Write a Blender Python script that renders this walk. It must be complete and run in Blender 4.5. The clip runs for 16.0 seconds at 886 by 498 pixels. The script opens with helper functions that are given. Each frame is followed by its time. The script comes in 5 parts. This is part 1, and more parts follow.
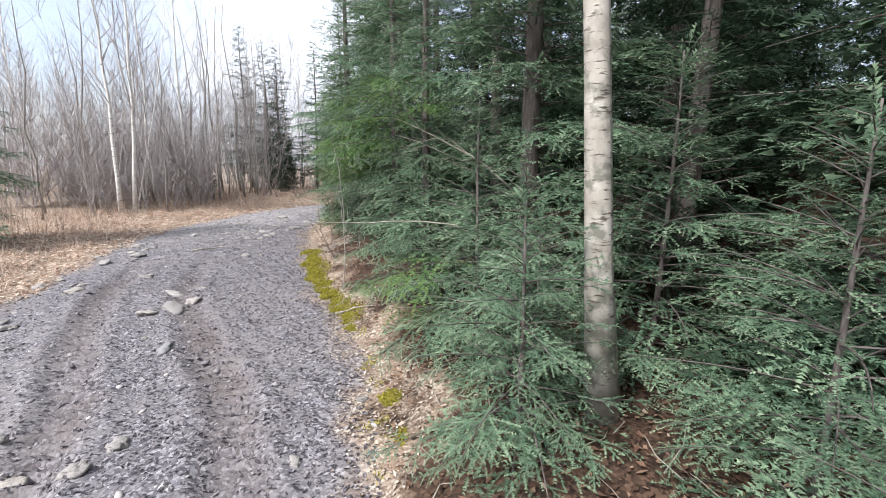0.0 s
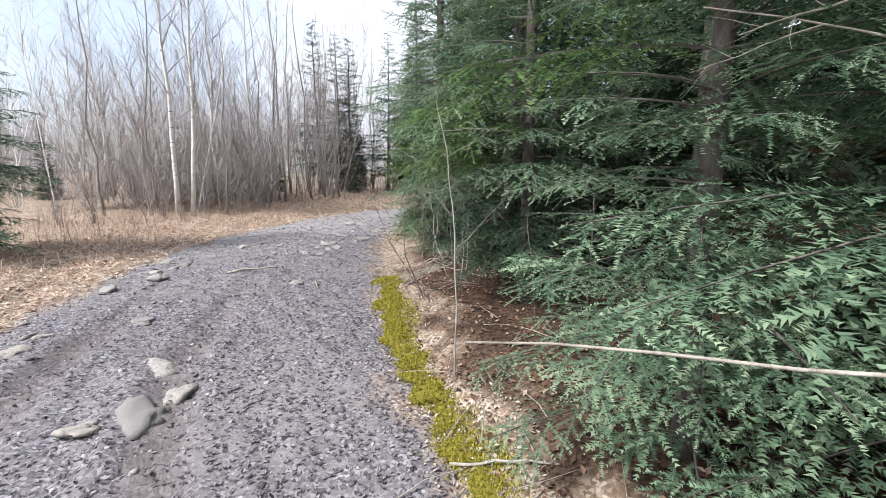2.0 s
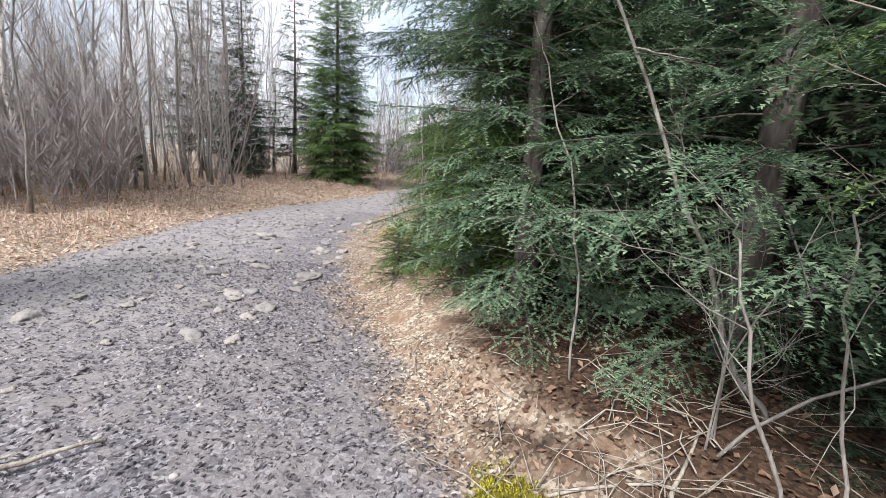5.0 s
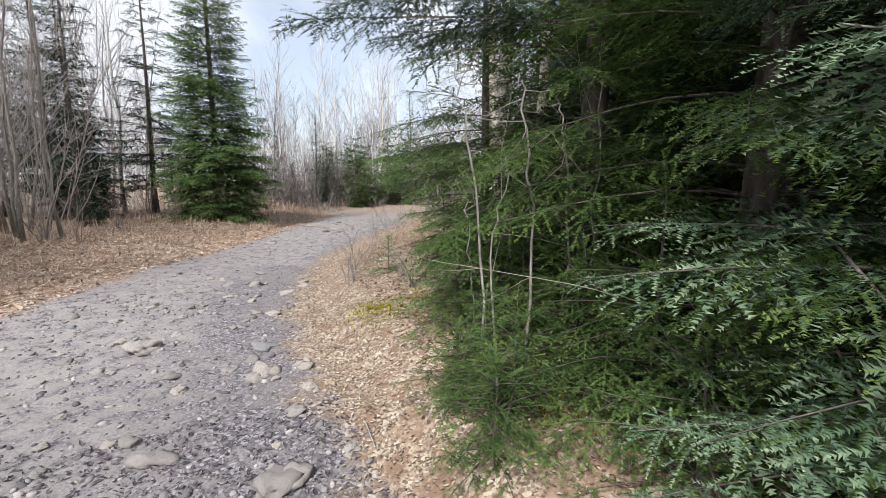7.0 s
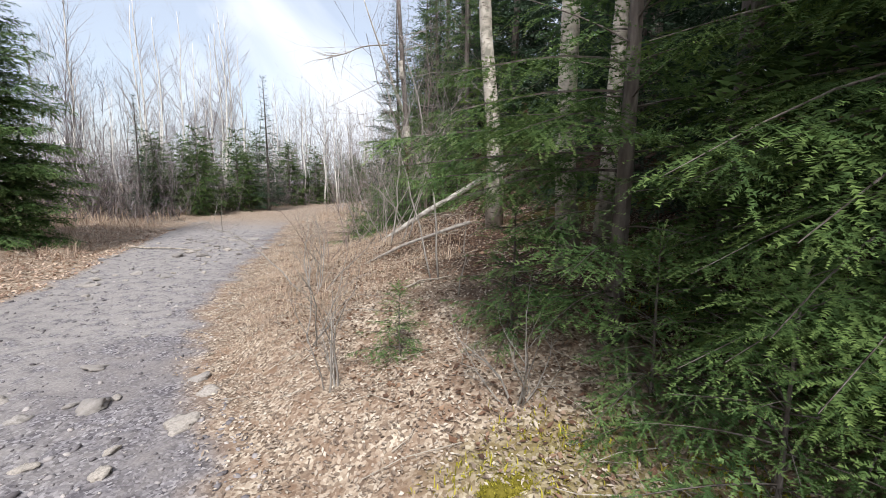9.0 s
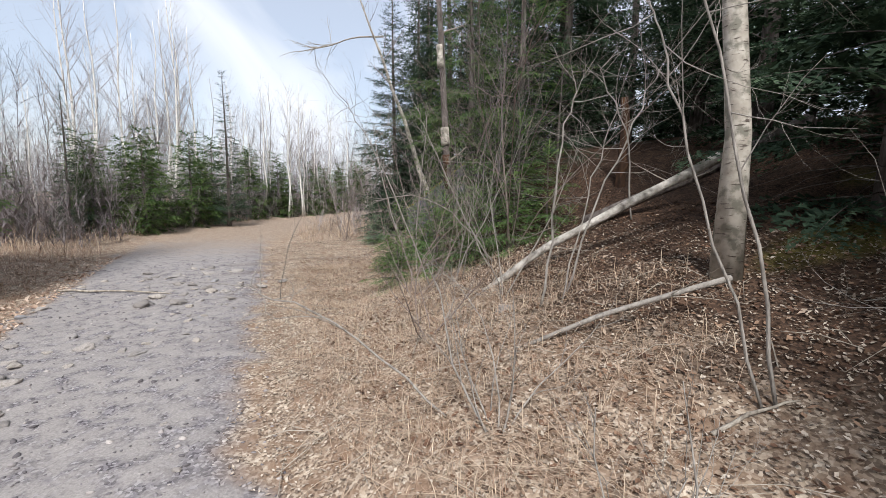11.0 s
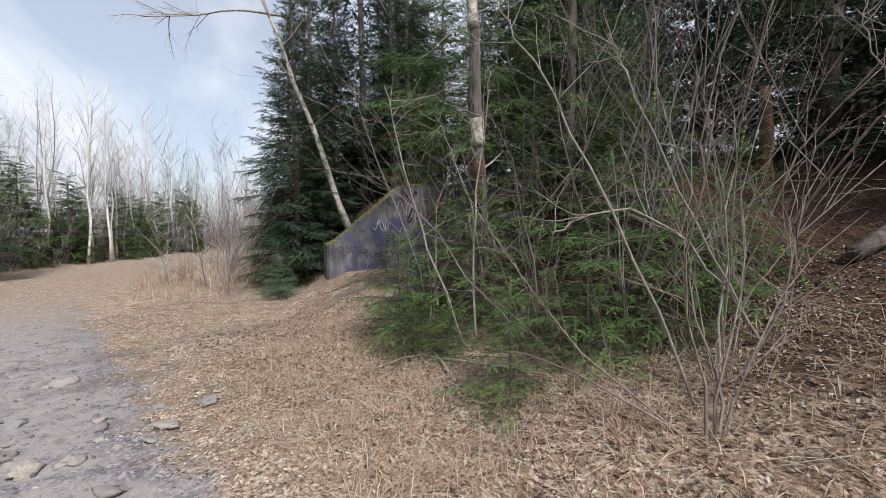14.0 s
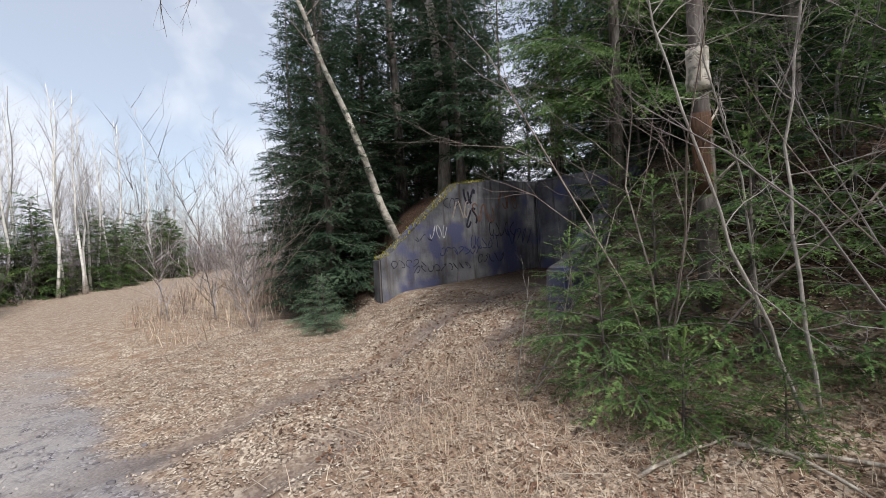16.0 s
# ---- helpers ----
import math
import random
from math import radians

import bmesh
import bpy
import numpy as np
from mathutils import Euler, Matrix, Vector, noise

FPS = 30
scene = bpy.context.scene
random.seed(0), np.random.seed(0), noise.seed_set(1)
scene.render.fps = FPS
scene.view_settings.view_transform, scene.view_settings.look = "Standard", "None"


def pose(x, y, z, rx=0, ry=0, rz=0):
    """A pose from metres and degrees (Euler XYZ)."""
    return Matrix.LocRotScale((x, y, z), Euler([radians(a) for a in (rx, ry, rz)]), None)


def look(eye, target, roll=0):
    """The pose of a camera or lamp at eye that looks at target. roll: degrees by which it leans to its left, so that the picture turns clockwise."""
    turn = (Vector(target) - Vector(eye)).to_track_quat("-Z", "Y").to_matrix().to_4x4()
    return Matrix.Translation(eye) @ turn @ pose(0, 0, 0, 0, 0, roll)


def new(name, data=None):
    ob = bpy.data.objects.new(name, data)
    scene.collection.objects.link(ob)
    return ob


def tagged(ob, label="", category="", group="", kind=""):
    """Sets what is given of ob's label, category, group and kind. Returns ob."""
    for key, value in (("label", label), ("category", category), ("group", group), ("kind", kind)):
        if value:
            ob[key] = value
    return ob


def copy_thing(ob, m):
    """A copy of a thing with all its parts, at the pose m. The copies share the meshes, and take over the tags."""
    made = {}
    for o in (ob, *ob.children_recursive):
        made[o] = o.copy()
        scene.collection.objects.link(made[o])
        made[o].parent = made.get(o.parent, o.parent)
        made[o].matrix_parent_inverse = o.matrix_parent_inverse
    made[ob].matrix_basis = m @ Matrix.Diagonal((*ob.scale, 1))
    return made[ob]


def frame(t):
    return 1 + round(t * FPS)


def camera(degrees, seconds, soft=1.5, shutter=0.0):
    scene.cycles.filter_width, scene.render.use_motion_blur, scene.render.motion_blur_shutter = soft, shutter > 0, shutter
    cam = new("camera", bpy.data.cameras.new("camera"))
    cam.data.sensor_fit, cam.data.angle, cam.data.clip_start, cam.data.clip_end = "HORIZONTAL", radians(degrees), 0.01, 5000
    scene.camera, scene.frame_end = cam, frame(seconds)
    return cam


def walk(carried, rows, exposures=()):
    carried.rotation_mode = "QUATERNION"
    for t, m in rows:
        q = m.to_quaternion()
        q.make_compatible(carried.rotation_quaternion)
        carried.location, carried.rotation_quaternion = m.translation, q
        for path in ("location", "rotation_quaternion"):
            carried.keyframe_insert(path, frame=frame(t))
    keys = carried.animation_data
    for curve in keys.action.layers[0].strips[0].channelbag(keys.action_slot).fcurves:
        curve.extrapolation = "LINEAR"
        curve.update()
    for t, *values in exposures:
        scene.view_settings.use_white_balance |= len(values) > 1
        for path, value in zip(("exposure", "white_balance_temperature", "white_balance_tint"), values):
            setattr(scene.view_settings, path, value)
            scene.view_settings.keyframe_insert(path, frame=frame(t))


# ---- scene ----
# ---------------------------------------------------------------- camera
cam = camera(92.2, 16.0, soft=0.6)
PATH = [
    (0, pose(0, 0, 1.63, 79.2, -0.4, 0.1)),
    (0.5, pose(-0.224, 0.68, 1.528, 79.2, -0.1, 1.7)),
    (1, pose(-0.449, 1.34, 1.46, 78.4, -0, 1.8)),
    (1.5, pose(-0.632, 2.054, 1.426, 77.9, 1.4, 7.8)),
    (2, pose(-0.966, 2.706, 1.453, 79.6, -0.3, 8.7)),
    (2.5, pose(-1.312, 3.373, 1.412, 81, 1.7, 13.9)),
    (3, pose(-1.646, 3.998, 1.344, 79.8, 1.6, 12.7)),
    (3.5, pose(-1.999, 4.651, 1.331, 77.7, -0, 11.8)),
    (4, pose(-2.312, 5.304, 1.358, 77.6, -0, 11)),
    (4.5, pose(-2.638, 5.902, 1.385, 77.3, -1.7, 3.5)),
    (7, pose(-3.938, 9.169, 1.504, 81, -0.4, -21.25)),
    (7.5, pose(-4.119, 9.911, 1.476, 80.8, -0.23, -21.48)),
    (8, pose(-4.27, 10.658, 1.44, 80.56, -0.98, -26.83)),
    (8.5, pose(-4.277, 11.401, 1.464, 80.94, -1.37, -35.88)),
    (9, pose(-4.31, 12.191, 1.513, 81.34, -0.53, -41.77)),
    (9.5, pose(-4.394, 12.914, 1.612, 81.29, -0.61, -45.79)),
    (10, pose(-4.364, 13.681, 1.63, 81.21, -0.65, -46.09)),
    (12.5, pose(-3.862, 17.143, 1.576, 85.9, 0.2, -61.01)),
    (13, pose(-3.706, 17.859, 1.552, 85.42, -0.58, -66.47)),
    (13.5, pose(-3.433, 18.522, 1.508, 87.92, 0.12, -66.42)),
    (14, pose(-3.17, 19.191, 1.459, 87.76, -0.09, -70.92)),
    (14.5, pose(-2.872, 19.832, 1.434, 87.91, -0.85, -74.67)),
    (15, pose(-2.57, 20.48, 1.43, 87.91, -0.54, -74.6)),
    (15.5, pose(-2.296, 21.061, 1.43, 87.81, -0.11, -74.22)),
    (16, pose(-1.913, 21.582, 1.42, 89.09, 2.92, -73.83)),
]
walk(cam, PATH, [(0, 1.15, 6250, 10), (4.5, 1.1, 6350, 10), (7, 0.88, 6500, 10), (10, 0.85, 6450, 10), (12.5, 0.58, 6450, 10), (16, 0.66, 6450, 10)])

# ---------------------------------------------------------------- sky and sun
world = bpy.data.worlds.new("sky")
scene.world = world
world.use_nodes = True
wn, wl = world.node_tree.nodes, world.node_tree.links
SUN_EL, SUN_AZ = radians(50), radians(225)
sky = wn.new("ShaderNodeTexSky")
sky.sky_type, sky.sun_disc, sky.sun_elevation, sky.sun_rotation = "NISHITA", False, SUN_EL, SUN_AZ
sky.dust_density = 1.3
cloud = wn.new("ShaderNodeTexNoise")
cloud.inputs["Scale"].default_value, cloud.inputs["Detail"].default_value = 2.6, 5
cloud.inputs["Distortion"].default_value = 0.5
ramp = wn.new("ShaderNodeValToRGB")
ramp.color_ramp.elements[0].position, ramp.color_ramp.elements[1].position = 0.42, 0.62
ramp.color_ramp.elements[0].color = (0.45, 0.45, 0.45, 1)
skymix = wn.new("ShaderNodeMixRGB")
skymix.inputs["Color2"].default_value = (6.7, 7.0, 7.6, 1)
wl.new(cloud.outputs["Fac"], ramp.inputs["Fac"])
wl.new(ramp.outputs["Color"], skymix.inputs["Fac"])
wl.new(sky.outputs["Color"], skymix.inputs["Color1"])
wl.new(skymix.outputs["Color"], wn["Background"].inputs["Color"])
wn["Background"].inputs["Strength"].default_value = 0.092
sun = new("sun", bpy.data.lights.new("sun", "SUN"))
sun.data.energy, sun.data.angle, sun.data.color = 3.0, radians(12), (1.0, 0.975, 0.94)
sun.matrix_world = look((0, 0, 0), (-math.sin(SUN_AZ) * math.cos(SUN_EL), -math.cos(SUN_AZ) * math.cos(SUN_EL), -math.sin(SUN_EL)))


# ---------------------------------------------------------------- materials
class Nodes:
    """A small builder of node materials."""

    def __init__(self, name, rough=0.9, spec=0.25):
        self.m = bpy.data.materials.new(name)
        self.m.use_nodes = True
        self.n, self.l = self.m.node_tree.nodes, self.m.node_tree.links
        self.b = self.n["Principled BSDF"]
        self.b.inputs["Roughness"].default_value = rough
        self.b.inputs["Specular IOR Level"].default_value = spec
        self.pos = self.n.new("ShaderNodeTexCoord").outputs["Object"]

    def noise(self, scale, detail=3, stretch=None, rough=0.55, dist=0.0):
        t = self.n.new("ShaderNodeTexNoise")
        t.inputs["Scale"].default_value, t.inputs["Detail"].default_value = scale, detail
        t.inputs["Roughness"].default_value, t.inputs["Distortion"].default_value = rough, dist
        self.l.new(self.stretched(stretch), t.inputs["Vector"])
        return t.outputs["Fac"]

    def stretched(self, stretch):
        if not stretch:
            return self.pos
        mp = self.n.new("ShaderNodeMapping")
        mp.inputs["Scale"].default_value = stretch
        self.l.new(self.pos, mp.inputs["Vector"])
        return mp.outputs["Vector"]

    def cells(self, scale, out="Distance", rand=1.0):
        t = self.n.new("ShaderNodeTexVoronoi")
        t.inputs["Scale"].default_value, t.inputs["Randomness"].default_value = scale, rand
        self.l.new(self.pos, t.inputs["Vector"])
        return t.outputs[out]

    def ramp(self, fac, *stops):
        r = self.n.new("ShaderNodeValToRGB")
        while len(r.color_ramp.elements) < len(stops):
            r.color_ramp.elements.new(0.5)
        for e, (p, c) in zip(r.color_ramp.elements, stops):
            e.position, e.color = p, (*c, 1) if len(c) == 3 else c
        self.l.new(fac, r.inputs["Fac"])
        return r.outputs["Color"]

    def grey(self, fac, a, b):
        return self.ramp(fac, (a, (0, 0, 0)), (b, (1, 1, 1)))

    def mix(self, fac, a, b, blend="MIX"):
        x = self.n.new("ShaderNodeMixRGB")
        x.blend_type = blend
        for s, v in zip(("Fac", "Color1", "Color2"), (fac, a, b)):
            if isinstance(v, (int, float)):
                x.inputs[s].default_value = v if s == "Fac" else (v, v, v, 1)
            elif isinstance(v, tuple):
                x.inputs[s].default_value = (*v, 1)
            else:
                self.l.new(v, x.inputs[s])
        return x.outputs["Color"]

    def attr(self, name):
        a = self.n.new("ShaderNodeAttribute")
        a.attribute_name = name
        return a.outputs["Fac"]

    def island(self):
        return self.n.new("ShaderNodeNewGeometry").outputs["Random Per Island"]

    def rand(self):
        return self.n.new("ShaderNodeObjectInfo").outputs["Random"]

    def done(self, color, height=None, strength=0.5, distance=0.02, see_through=0.0):
        if isinstance(color, tuple):
            self.b.inputs["Base Color"].default_value = (*color, 1)
        else:
            self.l.new(color, self.b.inputs["Base Color"])
        if height is not None:
            bp = self.n.new("ShaderNodeBump")
            bp.inputs["Strength"].default_value, bp.inputs["Distance"].default_value = strength, distance
            self.l.new(height, bp.inputs["Height"])
            self.l.new(bp.outputs["Normal"], self.b.inputs["Normal"])
        if see_through:
            tr, ad = self.n.new("ShaderNodeBsdfTranslucent"), self.n.new("ShaderNodeMixShader")
            self.l.new(color, tr.inputs["Color"])
            ad.inputs["Fac"].default_value = see_through
            self.l.new(self.b.outputs[0], ad.inputs[1])
            self.l.new(tr.outputs[0], ad.inputs[2])
            self.l.new(ad.outputs[0], self.n["Material Output"].inputs["Surface"])
        return self.m


def ground_material():
    k = Nodes("gravel_leaves_and_soil", 0.95, 0.15)
    fine, mid, big = k.noise(60, 4), k.noise(6, 5), k.noise(0.7, 4)
    chips, stones = k.cells(55, "Color"), k.cells(22, "Color")
    sep = k.n.new("ShaderNodeSeparateColor")
    k.l.new(chips, sep.inputs[0])
    chip = sep.outputs[0]
    road = k.ramp(chip, (0.0, (0.07, 0.063, 0.07)), (0.45, (0.155, 0.143, 0.155)), (0.8, (0.24, 0.224, 0.238)), (1.0, (0.37, 0.35, 0.36)))
    dust = k.ramp(fine, (0.3, (0.16, 0.145, 0.145)), (0.7, (0.27, 0.245, 0.24)))
    road = k.mix(k.grey(k.mix(0.5, mid, big), 0.44, 0.62), road, dust)
    packed = k.ramp(fine, (0.3, (0.24, 0.222, 0.215)), (0.7, (0.36, 0.335, 0.32)))
    road = k.mix(k.mix(1.0, k.attr("dust"), k.grey(mid, 0.35, 0.55), "MULTIPLY"), road, packed)
    litter = k.ramp(chip, (0.0, (0.12, 0.088, 0.068)), (0.4, (0.28, 0.215, 0.16)), (0.75, (0.44, 0.36, 0.28)), (1.0, (0.58, 0.50, 0.41)))
    litter = k.mix(k.grey(mid, 0.4, 0.68), litter, (0.22, 0.145, 0.10))
    # dark soil and needles, with shade under the trees mixed into the colour
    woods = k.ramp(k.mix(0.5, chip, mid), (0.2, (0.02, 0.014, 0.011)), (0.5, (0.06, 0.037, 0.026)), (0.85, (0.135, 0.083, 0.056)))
    moss = k.ramp(fine, (0.3, (0.07, 0.075, 0.012)), (0.7, (0.24, 0.22, 0.035)))
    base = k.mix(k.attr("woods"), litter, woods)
    base = k.mix(k.attr("road"), base, road)
    base = k.mix(k.attr("moss"), base, moss)
    soil = k.mix(k.grey(fine, 0.3, 0.7), (0.075, 0.06, 0.058), (0.17, 0.135, 0.12))
    base = k.mix(k.attr("soil"), base, soil)
    return k.done(base, k.mix(0.5, k.mix(0.5, chip, fine), mid), 0.8, 0.03)


def stone_material():
    k = Nodes("weathered_grey_stone", 0.85, 0.3)
    c = k.ramp(k.rand(), (0.0, (0.20, 0.185, 0.18)), (0.5, (0.36, 0.33, 0.31)), (0.8, (0.45, 0.40, 0.35)), (1.0, (0.22, 0.23, 0.26)))
    c = k.mix(k.grey(k.noise(9, 5), 0.4, 0.7), c, (0.26, 0.235, 0.215))
    return k.done(c, k.noise(30, 5), 0.5, 0.02)


def pebble_material():
    k = Nodes("gravel_pebbles", 0.9, 0.2)
    c = k.ramp(k.island(), (0.0, (0.10, 0.09, 0.095)), (0.4, (0.19, 0.175, 0.185)), (0.8, (0.29, 0.265, 0.265)), (1.0, (0.44, 0.40, 0.38)))
    return k.done(c, k.noise(80, 2), 0.4, 0.01)


def leaf_material(name, *stops):
    k = Nodes(name, 0.8, 0.2)
    return k.done(k.ramp(k.island(), *stops), k.noise(90, 2), 0.3, 0.005, 0.15)


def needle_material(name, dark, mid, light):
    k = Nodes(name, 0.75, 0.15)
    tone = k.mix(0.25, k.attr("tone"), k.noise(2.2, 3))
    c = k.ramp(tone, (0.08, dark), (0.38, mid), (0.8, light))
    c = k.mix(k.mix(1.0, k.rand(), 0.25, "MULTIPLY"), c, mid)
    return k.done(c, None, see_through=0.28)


def bark_material(name, a, b, c, scale=18, stretch=(1, 1, 0.25)):
    k = Nodes(name, 0.9, 0.2)
    col = k.ramp(k.noise(scale, 5, stretch), (0.3, a), (0.52, b), (0.72, c))
    col = k.mix(k.grey(k.noise(3, 4), 0.45, 0.75), col, b)
    return k.done(col, k.noise(scale * 2, 5, stretch), 0.8, 0.02)


def birch_material():
    k = Nodes("birch_bark", 0.75, 0.3)
    base = k.ramp(k.noise(7, 5), (0.3, (0.28, 0.245, 0.205)), (0.55, (0.44, 0.40, 0.345)), (0.75, (0.60, 0.56, 0.50)))
    band = k.grey(k.noise(26, 4, (0.5, 0.5, 2.4)), 0.59, 0.68)
    lichen = k.grey(k.noise(11, 4), 0.48, 0.62)
    base = k.mix(lichen, base, (0.20, 0.19, 0.155))
    return k.done(k.mix(band, base, (0.11, 0.088, 0.075)), band, 0.5, 0.01)


def white_birch_material():
    k = Nodes("white_birch_bark", 0.7, 0.3)
    base = k.ramp(k.noise(4, 4), (0.3, (0.52, 0.49, 0.45)), (0.6, (0.74, 0.71, 0.67)))
    scar = k.grey(k.noise(9, 4, (0.6, 0.6, 2.2)), 0.60, 0.68)
    return k.done(k.mix(scar, base, (0.09, 0.075, 0.07)), scar, 0.4, 0.01)


def concrete_material():
    k = Nodes("stained_concrete", 0.9, 0.2)
    c = k.ramp(k.noise(2.2, 6), (0.3, (0.06, 0.06, 0.065)), (0.5, (0.14, 0.14, 0.155)), (0.7, (0.24, 0.235, 0.24)))
    streak = k.grey(k.noise(5, 4, (1.5, 1.5, 0.15)), 0.5, 0.68)
    c = k.mix(streak, c, (0.075, 0.065, 0.06))
    violet = k.grey(k.noise(1.3, 2), 0.52, 0.62)
    c = k.mix(violet, c, (0.085, 0.09, 0.16))
    return k.done(c, k.noise(25, 5), 0.5, 0.02)


def plain(name, color, rough=0.8):
    k = Nodes(name, rough)
    dk = tuple(v * 0.6 for v in color)
    return k.done(k.mix(k.grey(k.noise(14, 4), 0.35, 0.7), dk, color), k.noise(40, 3), 0.4, 0.01)


GROUND = ground_material()
STONE = stone_material()
PEBBLE = pebble_material()
LEAF_TAN = leaf_material("dry_fallen_leaves", (0.0, (0.13, 0.097, 0.078)), (0.3, (0.265, 0.207, 0.163)), (0.7, (0.41, 0.34, 0.275)), (1.0, (0.60, 0.53, 0.45)))
LEAF_RED = leaf_material("red_brown_fallen_leaves", (0.0, (0.07, 0.04, 0.028)), (0.5, (0.175, 0.10, 0.066)), (0.85, (0.31, 0.205, 0.14)), (1.0, (0.48, 0.38, 0.30)))
LEAF_GREY = leaf_material("weathered_grey_leaf_bits", (0.0, (0.06, 0.052, 0.06)), (0.5, (0.145, 0.13, 0.14)), (1.0, (0.31, 0.28, 0.285)))
STRAW = leaf_material("dry_straw_grass", (0.0, (0.27, 0.18, 0.13)), (0.5, (0.46, 0.345, 0.255)), (1.0, (0.64, 0.53, 0.41)))
RUST = leaf_material("rusty_dry_bracken", (0.0, (0.28, 0.185, 0.14)), (0.5, (0.48, 0.35, 0.265)), (1.0, (0.66, 0.53, 0.43)))
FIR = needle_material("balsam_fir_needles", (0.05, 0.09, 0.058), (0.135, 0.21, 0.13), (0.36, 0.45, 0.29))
# spruce needles; also on firs, where the dark colour stands for shade
SPRUCE_AND_SHADE = needle_material("spruce_and_shade_needles", (0.016, 0.03, 0.019), (0.046, 0.078, 0.047), (0.115, 0.165, 0.098))
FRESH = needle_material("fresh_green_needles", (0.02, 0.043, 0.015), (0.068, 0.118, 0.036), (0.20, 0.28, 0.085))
# yellow-green fir needles; on some hanging boughs the brightness stands for light
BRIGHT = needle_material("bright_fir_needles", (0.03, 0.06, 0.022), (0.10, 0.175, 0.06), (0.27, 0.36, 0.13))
BARK = bark_material("conifer_bark", (0.05, 0.04, 0.035), (0.13, 0.11, 0.10), (0.24, 0.22, 0.20))
GREYBARK = bark_material("grey_sapling_bark", (0.15, 0.135, 0.12), (0.29, 0.265, 0.24), (0.42, 0.39, 0.35), 30)
TWIG = bark_material("bare_twig_bark", (0.13, 0.10, 0.09), (0.23, 0.185, 0.165), (0.35, 0.30, 0.27), 25)
PURPLE = bark_material("far_bare_twigs", (0.20, 0.175, 0.17), (0.34, 0.305, 0.295), (0.50, 0.46, 0.44), 12)
DEAD = bark_material("dead_bleached_wood", (0.18, 0.15, 0.12), (0.36, 0.32, 0.27), (0.54, 0.49, 0.42), 22)
DARKTWIG = bark_material("dark_bare_twigs", (0.10, 0.085, 0.085), (0.19, 0.165, 0.165), (0.30, 0.27, 0.265), 12)
BIRCH = birch_material()
LOG_BARK = bark_material("lichened_log_bark", (0.09, 0.08, 0.07), (0.36, 0.335, 0.30), (0.64, 0.61, 0.56), 13, (1, 1, 1))
WHITE_BIRCH = white_birch_material()
ROT = bark_material("orange_rotten_wood", (0.03, 0.02, 0.015), (0.075, 0.042, 0.027), (0.18, 0.095, 0.05), 16)
MOSS = leaf_material("yellow_green_moss", (0.0, (0.08, 0.075, 0.012)), (0.5, (0.30, 0.265, 0.03)), (1.0, (0.50, 0.45, 0.07)))
MOSSBED = plain("moss_bed", (0.20, 0.17, 0.025), 0.95)
CONCRETE = concrete_material()


# ---------------------------------------------------------------- mesh helpers
def mesh_of(name, V, F, mat, smooth=False):
    me = bpy.data.meshes.new(name)
    V, F = np.asarray(V, np.float32), np.asarray(F, np.int32)
    me.vertices.add(len(V))
    me.vertices.foreach_set("co", V.ravel())
    k = F.shape[1]
    me.loops.add(F.size)
    me.loops.foreach_set("vertex_index", F.ravel())
    me.polygons.add(len(F))
    me.polygons.foreach_set("loop_start", np.arange(0, F.size, k, dtype=np.int32))
    me.polygons.foreach_set("use_smooth", np.full(len(F), smooth))
    me.update(calc_edges=True)
    me.materials.append(mat)
    return me


class Pile:
    """Gathers triangles."""

    def __init__(self):
        self.v, self.f, self.tone, self.n = [], [], [], 0

    def add(self, V, F, tone=None):
        if len(V):
            self.v.append(np.asarray(V, np.float32))
            self.f.append(np.asarray(F, np.int32) + self.n)
            if tone is not None:
                self.tone.append(np.asarray(tone, np.float32))
            self.n += len(V)

    def mesh(self, name, mat, smooth=False):
        if not self.v:
            return None
        me = mesh_of(name, np.concatenate(self.v), np.concatenate(self.f), mat, smooth)
        if self.tone:
            me.attributes.new("tone", "FLOAT", "POINT").data.foreach_set("value", np.concatenate(self.tone))
        return me


def part(name, bm, mat, parent, label="", smooth=True):
    """Links a bmesh, a pile or a ready mesh as one object under its thing."""
    if isinstance(bm, Pile):
        me = bm.mesh(name, mat, smooth)
        if me is None:
            return None
    elif isinstance(bm, bpy.types.Mesh):
        me = bm
    else:
        me = bpy.data.meshes.new(name)
        bm.to_mesh(me)
        bm.free()
        me.materials.append(mat)
    ob = new(name, me)
    ob.parent = parent
    return tagged(ob, label)


def unit(v):
    v = np.asarray(v, float)
    return v / (np.linalg.norm(v) + 1e-9)


